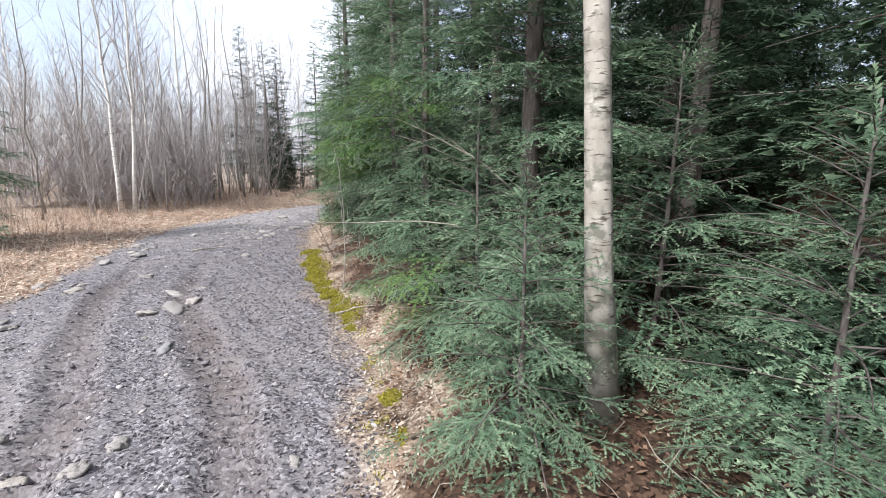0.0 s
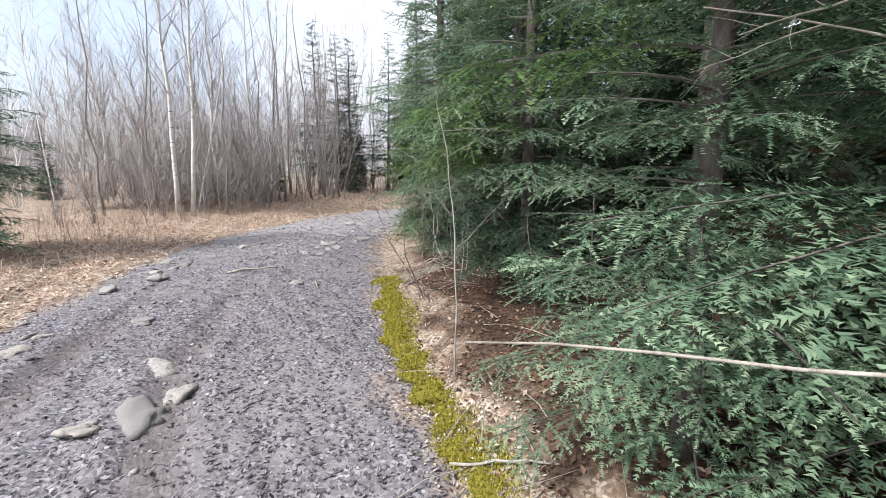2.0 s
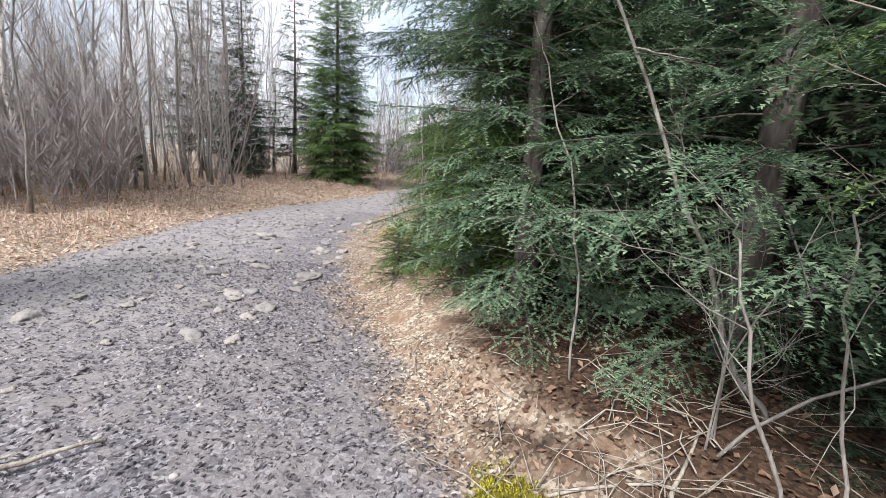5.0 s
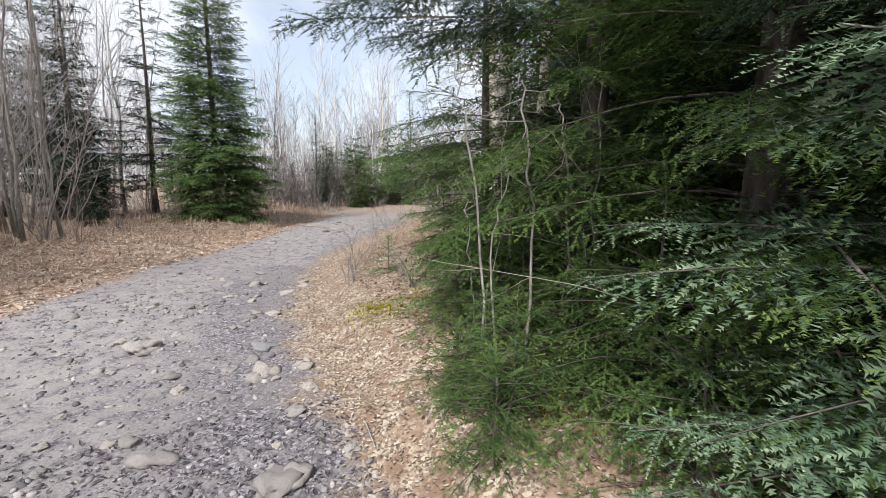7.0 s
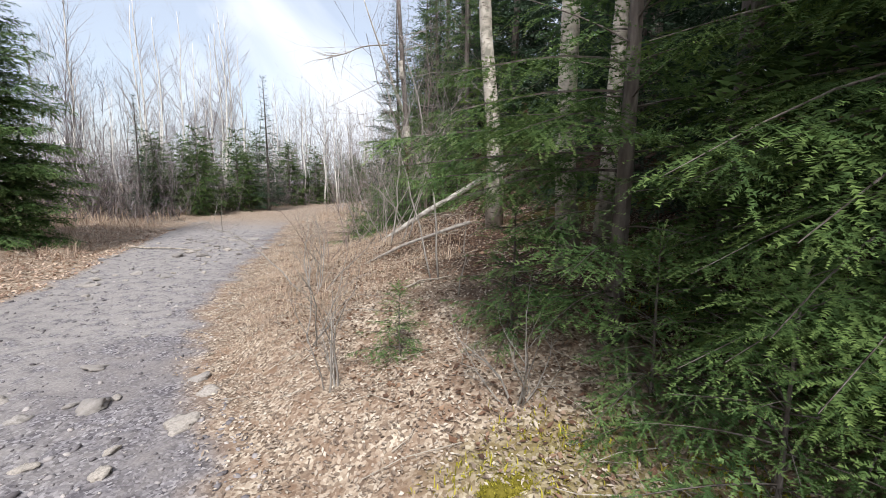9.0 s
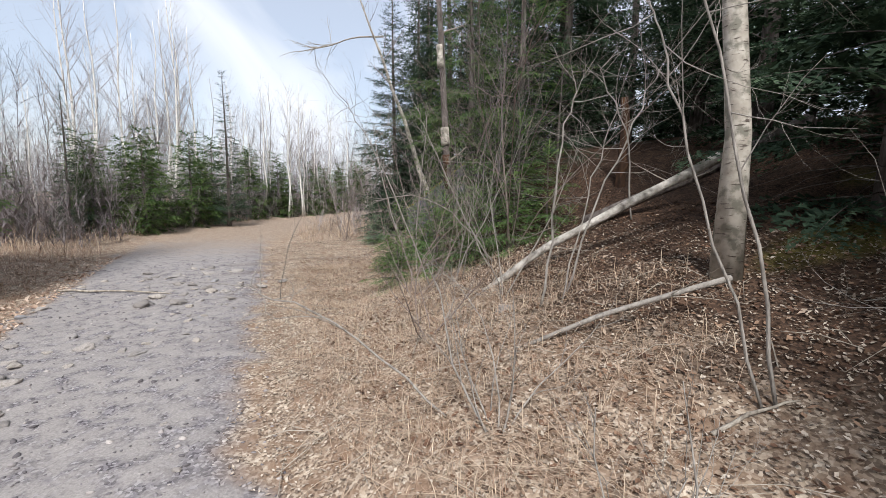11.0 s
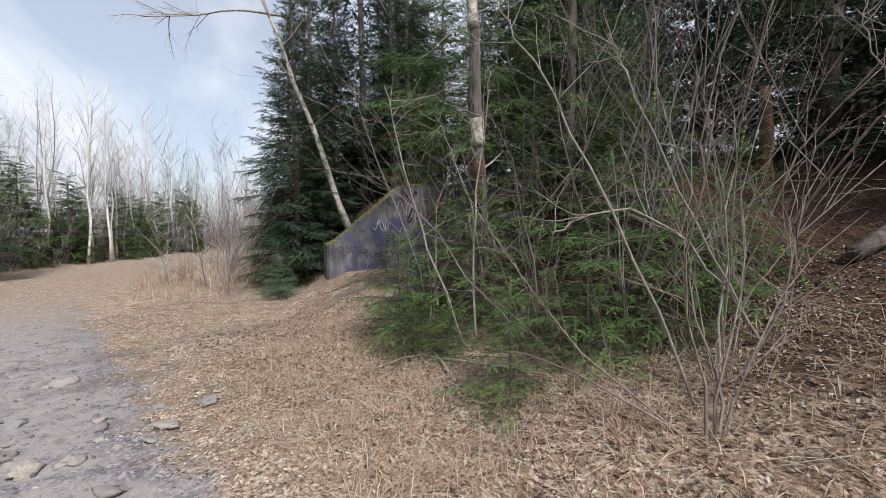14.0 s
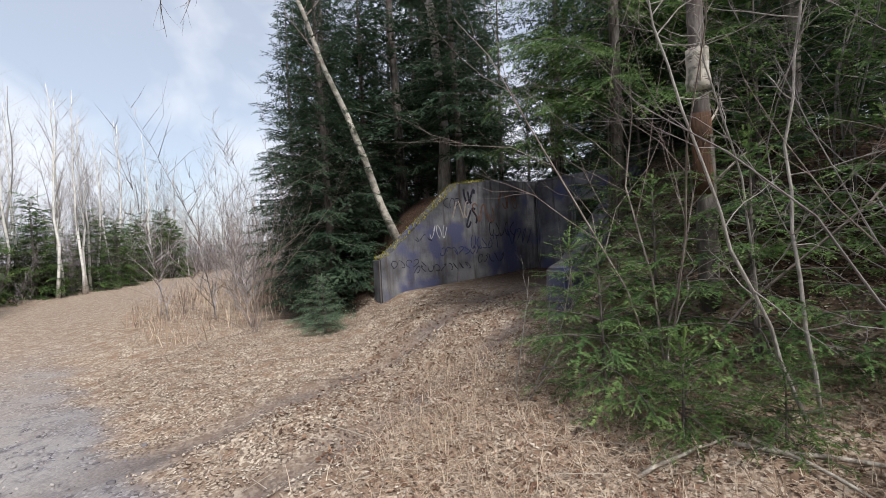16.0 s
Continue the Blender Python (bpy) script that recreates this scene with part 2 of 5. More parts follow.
def tube(P, R, sides=5, cap=True):
    """A tapered tube along a line of points."""
    P, R = np.asarray(P, float), np.asarray(R, float)
    T = np.gradient(P, axis=0)
    T /= np.linalg.norm(T, axis=1)[:, None] + 1e-9
    ref = np.array([0, 0, 1.0]) if abs(T[0, 2]) < 0.8 else np.array([1.0, 0, 0])
    A = np.cross(T, ref)
    A /= np.linalg.norm(A, axis=1)[:, None] + 1e-9
    B = np.cross(T, A)
    w = np.arange(sides) * 2 * np.pi / sides
    V = (P[:, None] + R[:, None, None] * (np.cos(w)[None, :, None] * A[:, None] + np.sin(w)[None, :, None] * B[:, None])).reshape(-1, 3)
    i = np.arange(len(P) - 1)[:, None] * sides
    j = np.arange(sides)[None]
    a, b = i + j, i + (j + 1) % sides
    F = np.concatenate([np.stack([a, b, b + sides], -1).reshape(-1, 3), np.stack([a, b + sides, a + sides], -1).reshape(-1, 3)])
    if cap:
        n = len(V)
        V = np.vstack([V, P[0], P[-1]])
        k = np.arange(sides)
        e = (len(P) - 1) * sides
        F = np.vstack([F, np.stack([(k + 1) % sides, k, np.full(sides, n)], -1), np.stack([e + k, e + (k + 1) % sides, np.full(sides, n + 1)], -1)])
    return V, F


# ---------------------------------------------------------------- the lie of the land
EDGE_R = np.array([(0.6, -40), (0.5, -6), (0.1, 0), (-0.42, 1.95), (-0.74, 3.4), (-1.15, 4.4), (-2.0, 6.2), (-2.6, 8.0), (-3.2, 9.6), (-3.55, 10.8),
                   (-3.75, 12.2), (-3.8, 14.1), (-3.6, 16.2), (-3.0, 18.0), (-1.8, 20.5), (-0.6, 22.6), (0.7, 25.2), (2.2, 28.2), (4.8, 31.6), (9, 35), (16, 39), (60, 54)], float)
EDGE_L = np.array([(-3.6, -40), (-3.9, -4), (-4.6, 2.5), (-5.3, 5.3), (-6.3, 7.6), (-6.9, 9.5), (-7.1, 12), (-6.8, 15.2), (-6.2, 17.2), (-5.2, 19.2),
                   (-4.1, 21.8), (-2.7, 25.6), (-0.9, 30), (2, 34), (7, 38), (15, 42.5), (60, 59)], float)


def offset(line, x, y):
    """How far a place lies to the right of a line, and the y of the line's nearest place."""
    x, y = np.asarray(x, float), np.asarray(y, float)
    best, side, at = np.full(x.shape, 1e9), np.zeros(x.shape), np.zeros(x.shape)
    for (ax, ay), (bx, by) in zip(line[:-1], line[1:]):
        dx, dy = bx - ax, by - ay
        u = np.clip(((x - ax) * dx + (y - ay) * dy) / (dx * dx + dy * dy), 0, 1)
        px, py = ax + u * dx, ay + u * dy
        d = np.hypot(x - px, y - py)
        near = d < best
        s = np.sign(dy * (x - ax) - dx * (y - ay))
        best, side, at = np.where(near, d, best), np.where(near, s, side), np.where(near, py, at)
    return best * side, at


def step(a, b, v):
    u = np.clip((v - a) / (b - a), 0, 1)
    return u * u * (3 - 2 * u)


def wave(x, y, s, k=0):
    """A cheap smooth noise, -1 to 1."""
    return (np.sin(x * s + 1.3 * np.sin(y * s * 0.7 + k) + k) * np.cos(y * s * 1.1 + 1.7 * np.sin(x * s * 0.6 + 2 * k) + 2.1 * k)
            + 0.5 * np.sin(x * s * 2.3 + y * s * 1.9 + 3 * k)) / 1.5


PORTAL, INWARD = np.array([3.95, 23.3]), np.array([0.79, -0.61])
ACROSS = np.array([0.61, 0.79])


CART = np.array([(-0.6, 25.0), (0.76, 24.3), (2.0, 23.9), (3.3, 23.35), (5.5, 22.2), (8.0, 20.8)], float)


def portal_axes(x, y):
    return (x - PORTAL[0]) * INWARD[0] + (y - PORTAL[1]) * INWARD[1], (x - PORTAL[0]) * ACROSS[0] + (y - PORTAL[1]) * ACROSS[1]


def ruts(s):
    """The two tyre tracks' distances from the right edge."""
    return np.interp(s, [1, 2, 4, 6, 9], [-0.45, -0.62, -1.2, -1.6, -1.7]), np.interp(s, [1, 2.2, 4.5, 6, 9], [-1.4, -1.7, -2.3, -2.5, -2.7])


def land(x, y, fine=True):
    x, y = np.asarray(x, float), np.asarray(y, float)
    d, s = offset(EDGE_R, x, y)
    l, _ = offset(EDGE_L, x, y)
    l = -l
    slope = np.interp(s, [6, 9, 11, 13.5, 18, 21, 26, 31, 36], [0.05, 0.1, 0.24, 0.29, 0.33, 0.33, 0.30, 0.12, 0.03])
    start = np.interp(s, [9, 12, 17, 19, 21, 25, 28], [0.3, 0.3, 0.3, 0.6, 1.6, 2.4, 3.6])
    lip = np.interp(s, [-5, 0, 8, 11, 14, 19, 22], [0.2, 0.2, 0.2, 0.12, 0.10, 0.08, 0.05]) * step(0, 0.7, d)
    rise = np.clip(d - start, 0, None)
    h = lip + 7.0 * np.tanh(slope * rise / 7.0)
    h += (0.06 + np.interp(s, [14, 18, 26, 30], [0, 0.25, 0.2, 0])) * step(0.1, 2.4, l)
    off = np.clip(np.maximum(d, l) + 0.4, 0.12, 1)
    h += off * (0.05 * wave(x, y, 2.1, 1) + 0.025 * wave(x, y, 6.3, 2))
    along, aside = portal_axes(x, y)
    cut = step(2.12, 1.97, np.abs(aside)) * step(-2.5, 0.3, along)
    floor_z = 0.52 + 0.045 * np.clip(along, -1, 8)
    h = np.where(cut > 0, h * (1 - cut) + np.minimum(h, floor_z) * cut, h)
    roof = step(2.0, 2.2, np.abs(aside)) * step(-0.6, 1.6, along) * step(7, 3.2, np.abs(aside))
    want = np.interp(along, [-0.6, 0, 1.9, 4.0, 9], [0.7, 1.0, 2.45, 2.7, 3.4])
    h = np.where((roof > 0) & (want > h), h * (1 - roof) + want * roof, h)
    if fine:
        on = step(0.1, -0.25, np.maximum(d, l))
        h += on * (0.012 * wave(x, y, 9, 3) + 0.008 * wave(x, y, 21, 4))
        for c, deep in zip(ruts(s), (0.03, 0.035)):
            lug = np.sign(np.sin(s * 2 * np.pi / 0.12 + np.abs(d - c) * 16))
            m = np.exp(-(((d - c) / 0.15) ** 4)) * step(-3, 0, s) * step(9.5, 6.5, s)
            h -= on * m * (deep - 0.022 * lug)
            h += on * 0.02 * np.exp(-(((np.abs(d - c) - 0.24) / 0.06) ** 2)) * step(10, 8, s)
    # two worn wheel tracks lead over the apron to the concrete portal
    t, ty = offset(CART, x, y)
    for c in (0.0, 1.1):
        h -= 0.045 * np.exp(-(((t - c) / 0.13) ** 2)) * step(25.2, 24.3, ty)
    return h


def off_cart(x, y):
    t, ty = offset(CART, x, y)
    return (np.minimum(np.abs(t), np.abs(t - 1.1)) > 0.13) | (ty > 24.8)


def gz(x, y):
    return float(land(np.array([x]), np.array([y]))[0])


def build_ground():
    def axis(lo, hi, st, reach):
        mid = np.arange(lo, hi + 1e-6, st)
        out, v, g = [], 0.0, st
        while v < reach:
            g *= 1.13
            v += g
            out.append(v)
        out = np.array(out)
        return np.concatenate([lo - out[::-1], mid, hi + out])
    xs, ys = axis(-7.2, 9.6, 0.055, 900), axis(8.0, 25.0, 0.07, 900)
    ys = np.concatenate([ys[ys < 0.6], np.arange(0.6, 8.0, 0.03), ys[ys >= 8.0]])
    xs = np.concatenate([xs[xs < 3.4], np.arange(3.4, 9.6, 0.09), xs[xs >= 9.6]])
    X, Y = np.meshgrid(xs, ys)
    Z = land(X, Y)
    n, m = X.shape
    a = (np.arange(n - 1)[:, None] * m + np.arange(m - 1)[None]).ravel()
    F = np.stack([a, a + 1, a + 1 + m, a + m], -1)
    me = mesh_of("ground", np.stack([X, Y, Z], -1).reshape(-1, 3), F, GROUND, True)
    d, s = offset(EDGE_R, X, Y)
    l, _ = offset(EDGE_L, X, Y)
    l = -l
    ragged = 0.16 * wave(X, Y, 3.1, 5) + 0.10 * wave(X, Y, 8.7, 6)
    road = step(0.12, -0.22, np.maximum(d, l) + ragged) * (1 - 0.92 * step(25.0, 30.5, s + 4 * ragged))
    along, aside = portal_axes(X, Y)
    apron = step(3.2, 1.8, np.abs(aside + 0.3)) * step(-7, -4, along) * step(3, 0.5, along)
    # mask of the forest floor, whose soil colour also carries tree shade
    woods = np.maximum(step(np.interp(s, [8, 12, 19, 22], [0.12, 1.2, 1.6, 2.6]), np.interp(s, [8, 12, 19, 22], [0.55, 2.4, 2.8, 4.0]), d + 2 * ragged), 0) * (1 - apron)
    moss = step(0.25, 0.7, wave(X, Y, 1.7, 7)) * step(0.3, 0.9, d) * step(9, 11, s) * step(17, 15.5, s) * 0.4 * (1 - apron)
    soil = np.zeros_like(X)
    t, ty = offset(CART, X, Y)
    for c in (0.0, 1.1):
        soil = np.maximum(soil, 0.95 * np.exp(-(((t - c + 0.25 * ragged) / 0.2) ** 2)) * step(25.2, 24.3, ty) * (0.7 + 0.3 * wave(X, Y, 4, 2)))
    for c in ruts(s):
        soil = np.maximum(soil, 0.75 * np.exp(-(((d - c) / 0.19) ** 4)) * step(-3, 0, s) * step(9.5, 5.5, s) * (0.6 + 0.4 * wave(X, Y, 2.7, 9)))
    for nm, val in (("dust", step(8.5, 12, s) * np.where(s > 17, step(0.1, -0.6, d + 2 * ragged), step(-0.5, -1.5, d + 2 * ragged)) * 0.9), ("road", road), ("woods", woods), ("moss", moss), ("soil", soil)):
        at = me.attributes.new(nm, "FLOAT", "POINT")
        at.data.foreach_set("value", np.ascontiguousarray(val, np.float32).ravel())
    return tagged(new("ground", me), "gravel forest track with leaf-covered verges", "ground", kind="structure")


build_ground()


# ---------------------------------------------------------------- conifers
def frond(L, side_gap, needle_gap, nl, nw, seed):
    """A flat spray along +x: an axis, side shoots and needles on all of them; young tips have a lighter tone."""
    r = np.random.RandomState(seed)
    shoots = [(np.zeros(3), np.array([1.0, 0, 0]), L)]
    u, s = 0.12 * L, 1
    while u < 0.93 * L:
        ang = radians(r.uniform(40, 58)) * s
        ln = (0.55 * (L - u) + 0.06 * L) * r.uniform(0.65, 1.15)
        shoots.append((np.array([u, 0, 0]), np.array([math.cos(ang), math.sin(ang), r.uniform(-0.22, 0.16)]), ln))
        u, s = u + side_gap * r.uniform(0.7, 1.3) * 0.5, -s
    V, F, A, n = [], [], [], 0
    for o, dr, ln in shoots:
        side = np.array([-dr[1], dr[0], 0])
        k = max(4, int(ln / needle_gap))
        t = (np.arange(k) + r.uniform(0, 1, k)) / k
        own = r.uniform(0, 0.35)
        for sg in (1, -1):
            c = o + dr * (t * ln)[:, None] + np.array([0, 0, -0.16])[None] * (t * t * ln)[:, None]
            lean = np.radians(r.uniform(38, 62, k))
            up = r.uniform(-0.25, 0.6, k)
            dv = dr[None] * np.cos(lean)[:, None] + sg * side[None] * np.sin(lean)[:, None] + np.array([0, 0, 1.0])[None] * up[:, None]
            ll = nl * r.uniform(0.75, 1.15, k) * (1.1 - 0.45 * t)
            wide = max(nw, (0.95 if nl < 0.03 else 1.2) * ln / k) * 0.5
            a, b, tip = c - dr * wide, c + dr * wide, c + dv * ll[:, None]
            V.append(np.stack([a, b, tip], 1).reshape(-1, 3))
            F.append(np.arange(3 * k).reshape(-1, 3) + n)
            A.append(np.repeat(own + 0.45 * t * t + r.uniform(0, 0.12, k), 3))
            n += 3 * k
    return np.concatenate(V), np.concatenate(F), L, np.concatenate(A)


SPRAYS = {
    "fine": [frond(0.36, 0.105, 0.0085, 0.021, 0.003, i) for i in range(4)],
    "mid": [frond(0.42, 0.130, 0.0130, 0.027, 0.006, 10 + i) for i in range(4)],
    "bold": [frond(0.40, 0.170, 0.0130, 0.031, 0.008, 40 + i) for i in range(4)],
    "far": [frond(0.58, 0.190, 0.0270, 0.048, 0.012, 20 + i) for i in range(4)],
    "vast": [frond(0.85, 0.300, 0.0600, 0.095, 0.030, 30 + i) for i in range(4)],
}


def lay_spray(pile, kind, r, o, dr, up, length):
    V, F, L, A = SPRAYS[kind][r.randint(4)]
    x = unit(dr)
    y = unit(np.cross(up, x))
    z = np.cross(x, y)
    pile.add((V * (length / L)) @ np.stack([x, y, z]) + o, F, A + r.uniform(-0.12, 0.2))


def bough(needles, wood, r, o, az, B, rise, sag, kind, dense=1.0):
    """One conifer branch with sprays at both sides."""
    out = np.array([math.cos(az), math.sin(az), 0])
    n = 6
    u = np.linspace(0, 1, n)
    bend = r.uniform(-0.12, 0.12) * B
    sidev = np.array([-out[1], out[0], 0])
    P = o + out * (u * B)[:, None] + sidev * (bend * u * u)[:, None]
    P[:, 2] += B * (rise * u - sag * u * u + 0.18 * sag * u**4)
    if wood is not None:
        wood.add(*tube(P, 0.0065 * B**0.7 * (1.05 - u) + 0.0014, 3, False))
    gap = {"fine": 0.12, "bold": 0.15, "mid": 0.12, "far": 0.17, "vast": 0.27}[kind] / dense
    t, s = 0.22 if B > 0.5 else 0.1, 1
    while t < 0.97:
        i = min(int(t * (n - 1)), n - 2)
        f = t * (n - 1) - i
        p, tg = P[i] * (1 - f) + P[i + 1] * f, unit(P[i + 1] - P[i])
        sd = unit(np.cross(np.array([0, 0, 1.0]), tg)) * s
        a = radians(r.uniform(38, 62))
        dr = tg * math.cos(a) + sd * math.sin(a) + np.array([0, 0, r.uniform(-0.55, 0.15)])
        ln = np.clip((0.50 * (1 - t) + 0.10) * B * r.uniform(0.75, 1.2), 0.12 if kind != "vast" else 0.4, {"fine": 0.42, "bold": 0.5, "mid": 0.5, "far": 0.85, "vast": 1.1}[kind])
        lay_spray(needles, kind, r, p, dr, np.array([r.uniform(-0.5, 0.5), r.uniform(-0.5, 0.5), 1.0]), ln)
        t, s = t + gap * 0.5 / B * r.uniform(0.7, 1.3), -s
    lay_spray(needles, kind, r, P[-2], P[-1] - P[-2], np.array([0, 0, 1.0]), max(0.14, 0.24 * B))


def conifer(name, label, h, radius, base, seed, needles_mat, near=0.0, gap=0.30, per=6, low_dead=0, sag=0.30, near_kind="mid", top_kind="far", side=None):
    """A fir or spruce: trunk, limbs, needles. Below the height near the sprays are finer."""
    r = np.random.RandomState(seed)
    tree = tagged(new(name), label, "tree")
    n = 10
    u = np.linspace(0, 1, n)
    P = np.stack([0.04 * h * 0.2 * np.sin(u * 3 + seed), 0.04 * h * 0.2 * np.cos(u * 2.6 + seed), u * h - 0.08], -1)
    P[:, :2] -= P[0, :2]
    rad = 0.0095 * h + 0.012 if h > 2.5 else 0.006 * h + 0.004
    tr = Pile()
    tr.add(*tube(P, rad * (1 - u) ** 0.85 + 0.004 + rad * 0.45 * np.exp(-u * 40), 8))
    part("trunk", tr, BARK, tree)
    nd, wd = Pile(), Pile()
    z = base
    while z < h * 0.985:
        q = (z - base) / (h - base)
        reach = radius * (1 - q) ** 0.8 * (0.65 + 0.35 * min(1, q * 6 + 0.45))
        k = max(3, int(round(per * (1 - 0.45 * q))))
        a0 = r.uniform(0, 6.28)
        c = np.array([np.interp(z, P[:, 2], P[:, 0]), np.interp(z, P[:, 2], P[:, 1]), z])
        for i in range(k):
            B = max(0.12, reach * r.uniform(0.62, 1.12))
            o = c + np.array([0, 0, r.uniform(-0.4, 0.4) * gap])
            az = a0 + i * 6.28 / k + r.uniform(-0.35, 0.35)
            kind = near_kind if z < near else top_kind
            if side is not None and kind != top_kind and math.cos(az - radians(side)) < -0.2:
                kind = top_kind
            bough(nd, wd, r, o, az, B, r.uniform(0.02, 0.25) + 0.55 * q, sag * (1 - 0.6 * q), kind)
        z += gap * r.uniform(0.8, 1.2) * (1 - 0.35 * q)
    lay_spray(nd, top_kind, r, P[-2], P[-1] - P[-2], np.array([1.0, 0, 0]), 0.3)
    for i in range(low_dead):
        z, az, B = r.uniform(0.3, max(base, 0.8)), r.uniform(0, 6.28), radius * r.uniform(0.3, 0.8)
        w = np.linspace(0, 1, 5)
        Q = np.array([0, 0, z]) + np.array([math.cos(az), math.sin(az), 0]) * (w * B)[:, None]
        Q[:, 2] += B * (0.1 * w - 0.35 * w * w) + r.uniform(-0.02, 0.02, 5)
        wd.add(*tube(Q, 0.008 * (1.1 - w), 3, False))
    tagged(part("limb_work", wd, BARK, tree), kind="stuff")
    tagged(part("crown", nd, needles_mat, tree, smooth=False), kind="stuff")
    return tree


def stand(tree, x, y, turn=0, size=1.0, sink=0.03, lean=(0, 0)):
    tree.matrix_basis = pose(x, y, gz(x, y) - sink, lean[0], lean[1], turn) @ Matrix.Scale(size, 4)
    return tree


def again(tree, x, y, turn=0, size=1.0, label="", sink=0.03, lean=(0, 0)):
    c = copy_thing(tree, pose(0, 0, 0))
    c.matrix_basis = pose(x, y, gz(x, y) - sink, lean[0], lean[1], turn) @ Matrix.Scale(size, 4)
    return tagged(c, label)


# ---------------------------------------------------------------- bare trees
def limb(pile, r, o, dr, length, rad, depth, sides, kids, spread, up=0.25, wob=0.10):
    n = 5
    P = [np.array(o, float)]
    dr = unit(dr)
    for i in range(n):
        dr = unit(dr + r.uniform(-wob, wob, 3) + np.array([0, 0, up * 0.25]))
        P.append(P[-1] + dr * length / n)
    P = np.array(P)
    u = np.linspace(0, 1, n + 1)
    pile.add(*tube(P, rad * (1 - 0.75 * u), sides, False))
    if depth > 0:
        for i in range(kids):
            t = r.uniform(0.25, 0.98)
            j = min(int(t * n), n - 1)
            f = t * n - j
            p = P[j] * (1 - f) + P[j + 1] * f
            tg = unit(P[j + 1] - P[j])
            sd = unit(np.cross(tg, r.uniform(-1, 1, 3)))
            a = radians(r.uniform(0.6, 1.2) * spread)
            limb(pile, r, p, tg * math.cos(a) + sd * math.sin(a), length * r.uniform(0.35, 0.62) * (1.1 - 0.5 * t), rad * 0.5 * (1.05 - 0.6 * t), depth - 1,
                 max(3, sides - 1), max(2, kids - 1), spread, up, wob)
    return P


def bare_tree(name, label, h, rad, seed, trunk_mat, twig_mat, limbs=16, first=0.3, spread=38, depth=2, kids=4, lean=(0, 0), sides=6, crook=0.012, category="tree"):
    """A leafless tree: trunk and branches."""
    r = np.random.RandomState(seed)
    tree = tagged(new(name), label, category)
    n = 9
    u = np.linspace(0, 1, n)
    P = np.cumsum(np.vstack([[0, 0, 0], r.uniform(-crook, crook, (n - 1, 3)) * h * [1, 1, 0]]), 0) + np.stack([lean[0] * u, lean[1] * u, u], -1) * h
    P[:, 2] -= 0.06
    tr, br = Pile(), Pile()
    R = rad * (1 - 0.88 * u) + 0.003
    R[0] *= 1.25
    tr.add(*tube(P, R, sides))
    for i in range(limbs):
        t = first + (0.97 - first) * (i + r.uniform(0, 1)) / limbs
        p = np.array([np.interp(t, u, P[:, k]) for k in range(3)])
        az = r.uniform(0, 6.28)
        a = radians(spread * r.uniform(0.7, 1.4))
        limb(br, r, p, (math.cos(az) * math.sin(a), math.sin(az) * math.sin(a), math.cos(a)), h * r.uniform(0.16, 0.30) * (1.15 - 0.7 * t),
             max(0.004, rad * 0.38 * (1.1 - t)), depth - 1, 4 if sides > 5 else 3, kids, 36)
    part("trunk", tr, trunk_mat, tree)
    tagged(part("crown", br, twig_mat, tree), kind="stuff")
    return tree


def shrub(name, label, h, stems, seed, mat, spread=0.5, rad=0.008, depth=1, kids=4, category="shrub", sides=4, wob=0.16):
    """A clump of bare stems from one root."""
    r = np.random.RandomState(seed)
    bush = tagged(new(name), label, category)
    for i in range(stems):
        st, az, a = Pile(), r.uniform(0, 6.28), abs(r.normal(0, spread))
        limb(st, r, (0.05 * r.uniform(-1, 1), 0.05 * r.uniform(-1, 1), -0.04), (math.cos(az) * math.sin(a), math.sin(az) * math.sin(a), math.cos(a)),
             h * r.uniform(0.6, 1.05), rad * r.uniform(0.6, 1.2), depth, sides, kids, 40, 0.1, wob)
        tagged(part("stem", st, mat, bush), kind="stuff")
    return bush


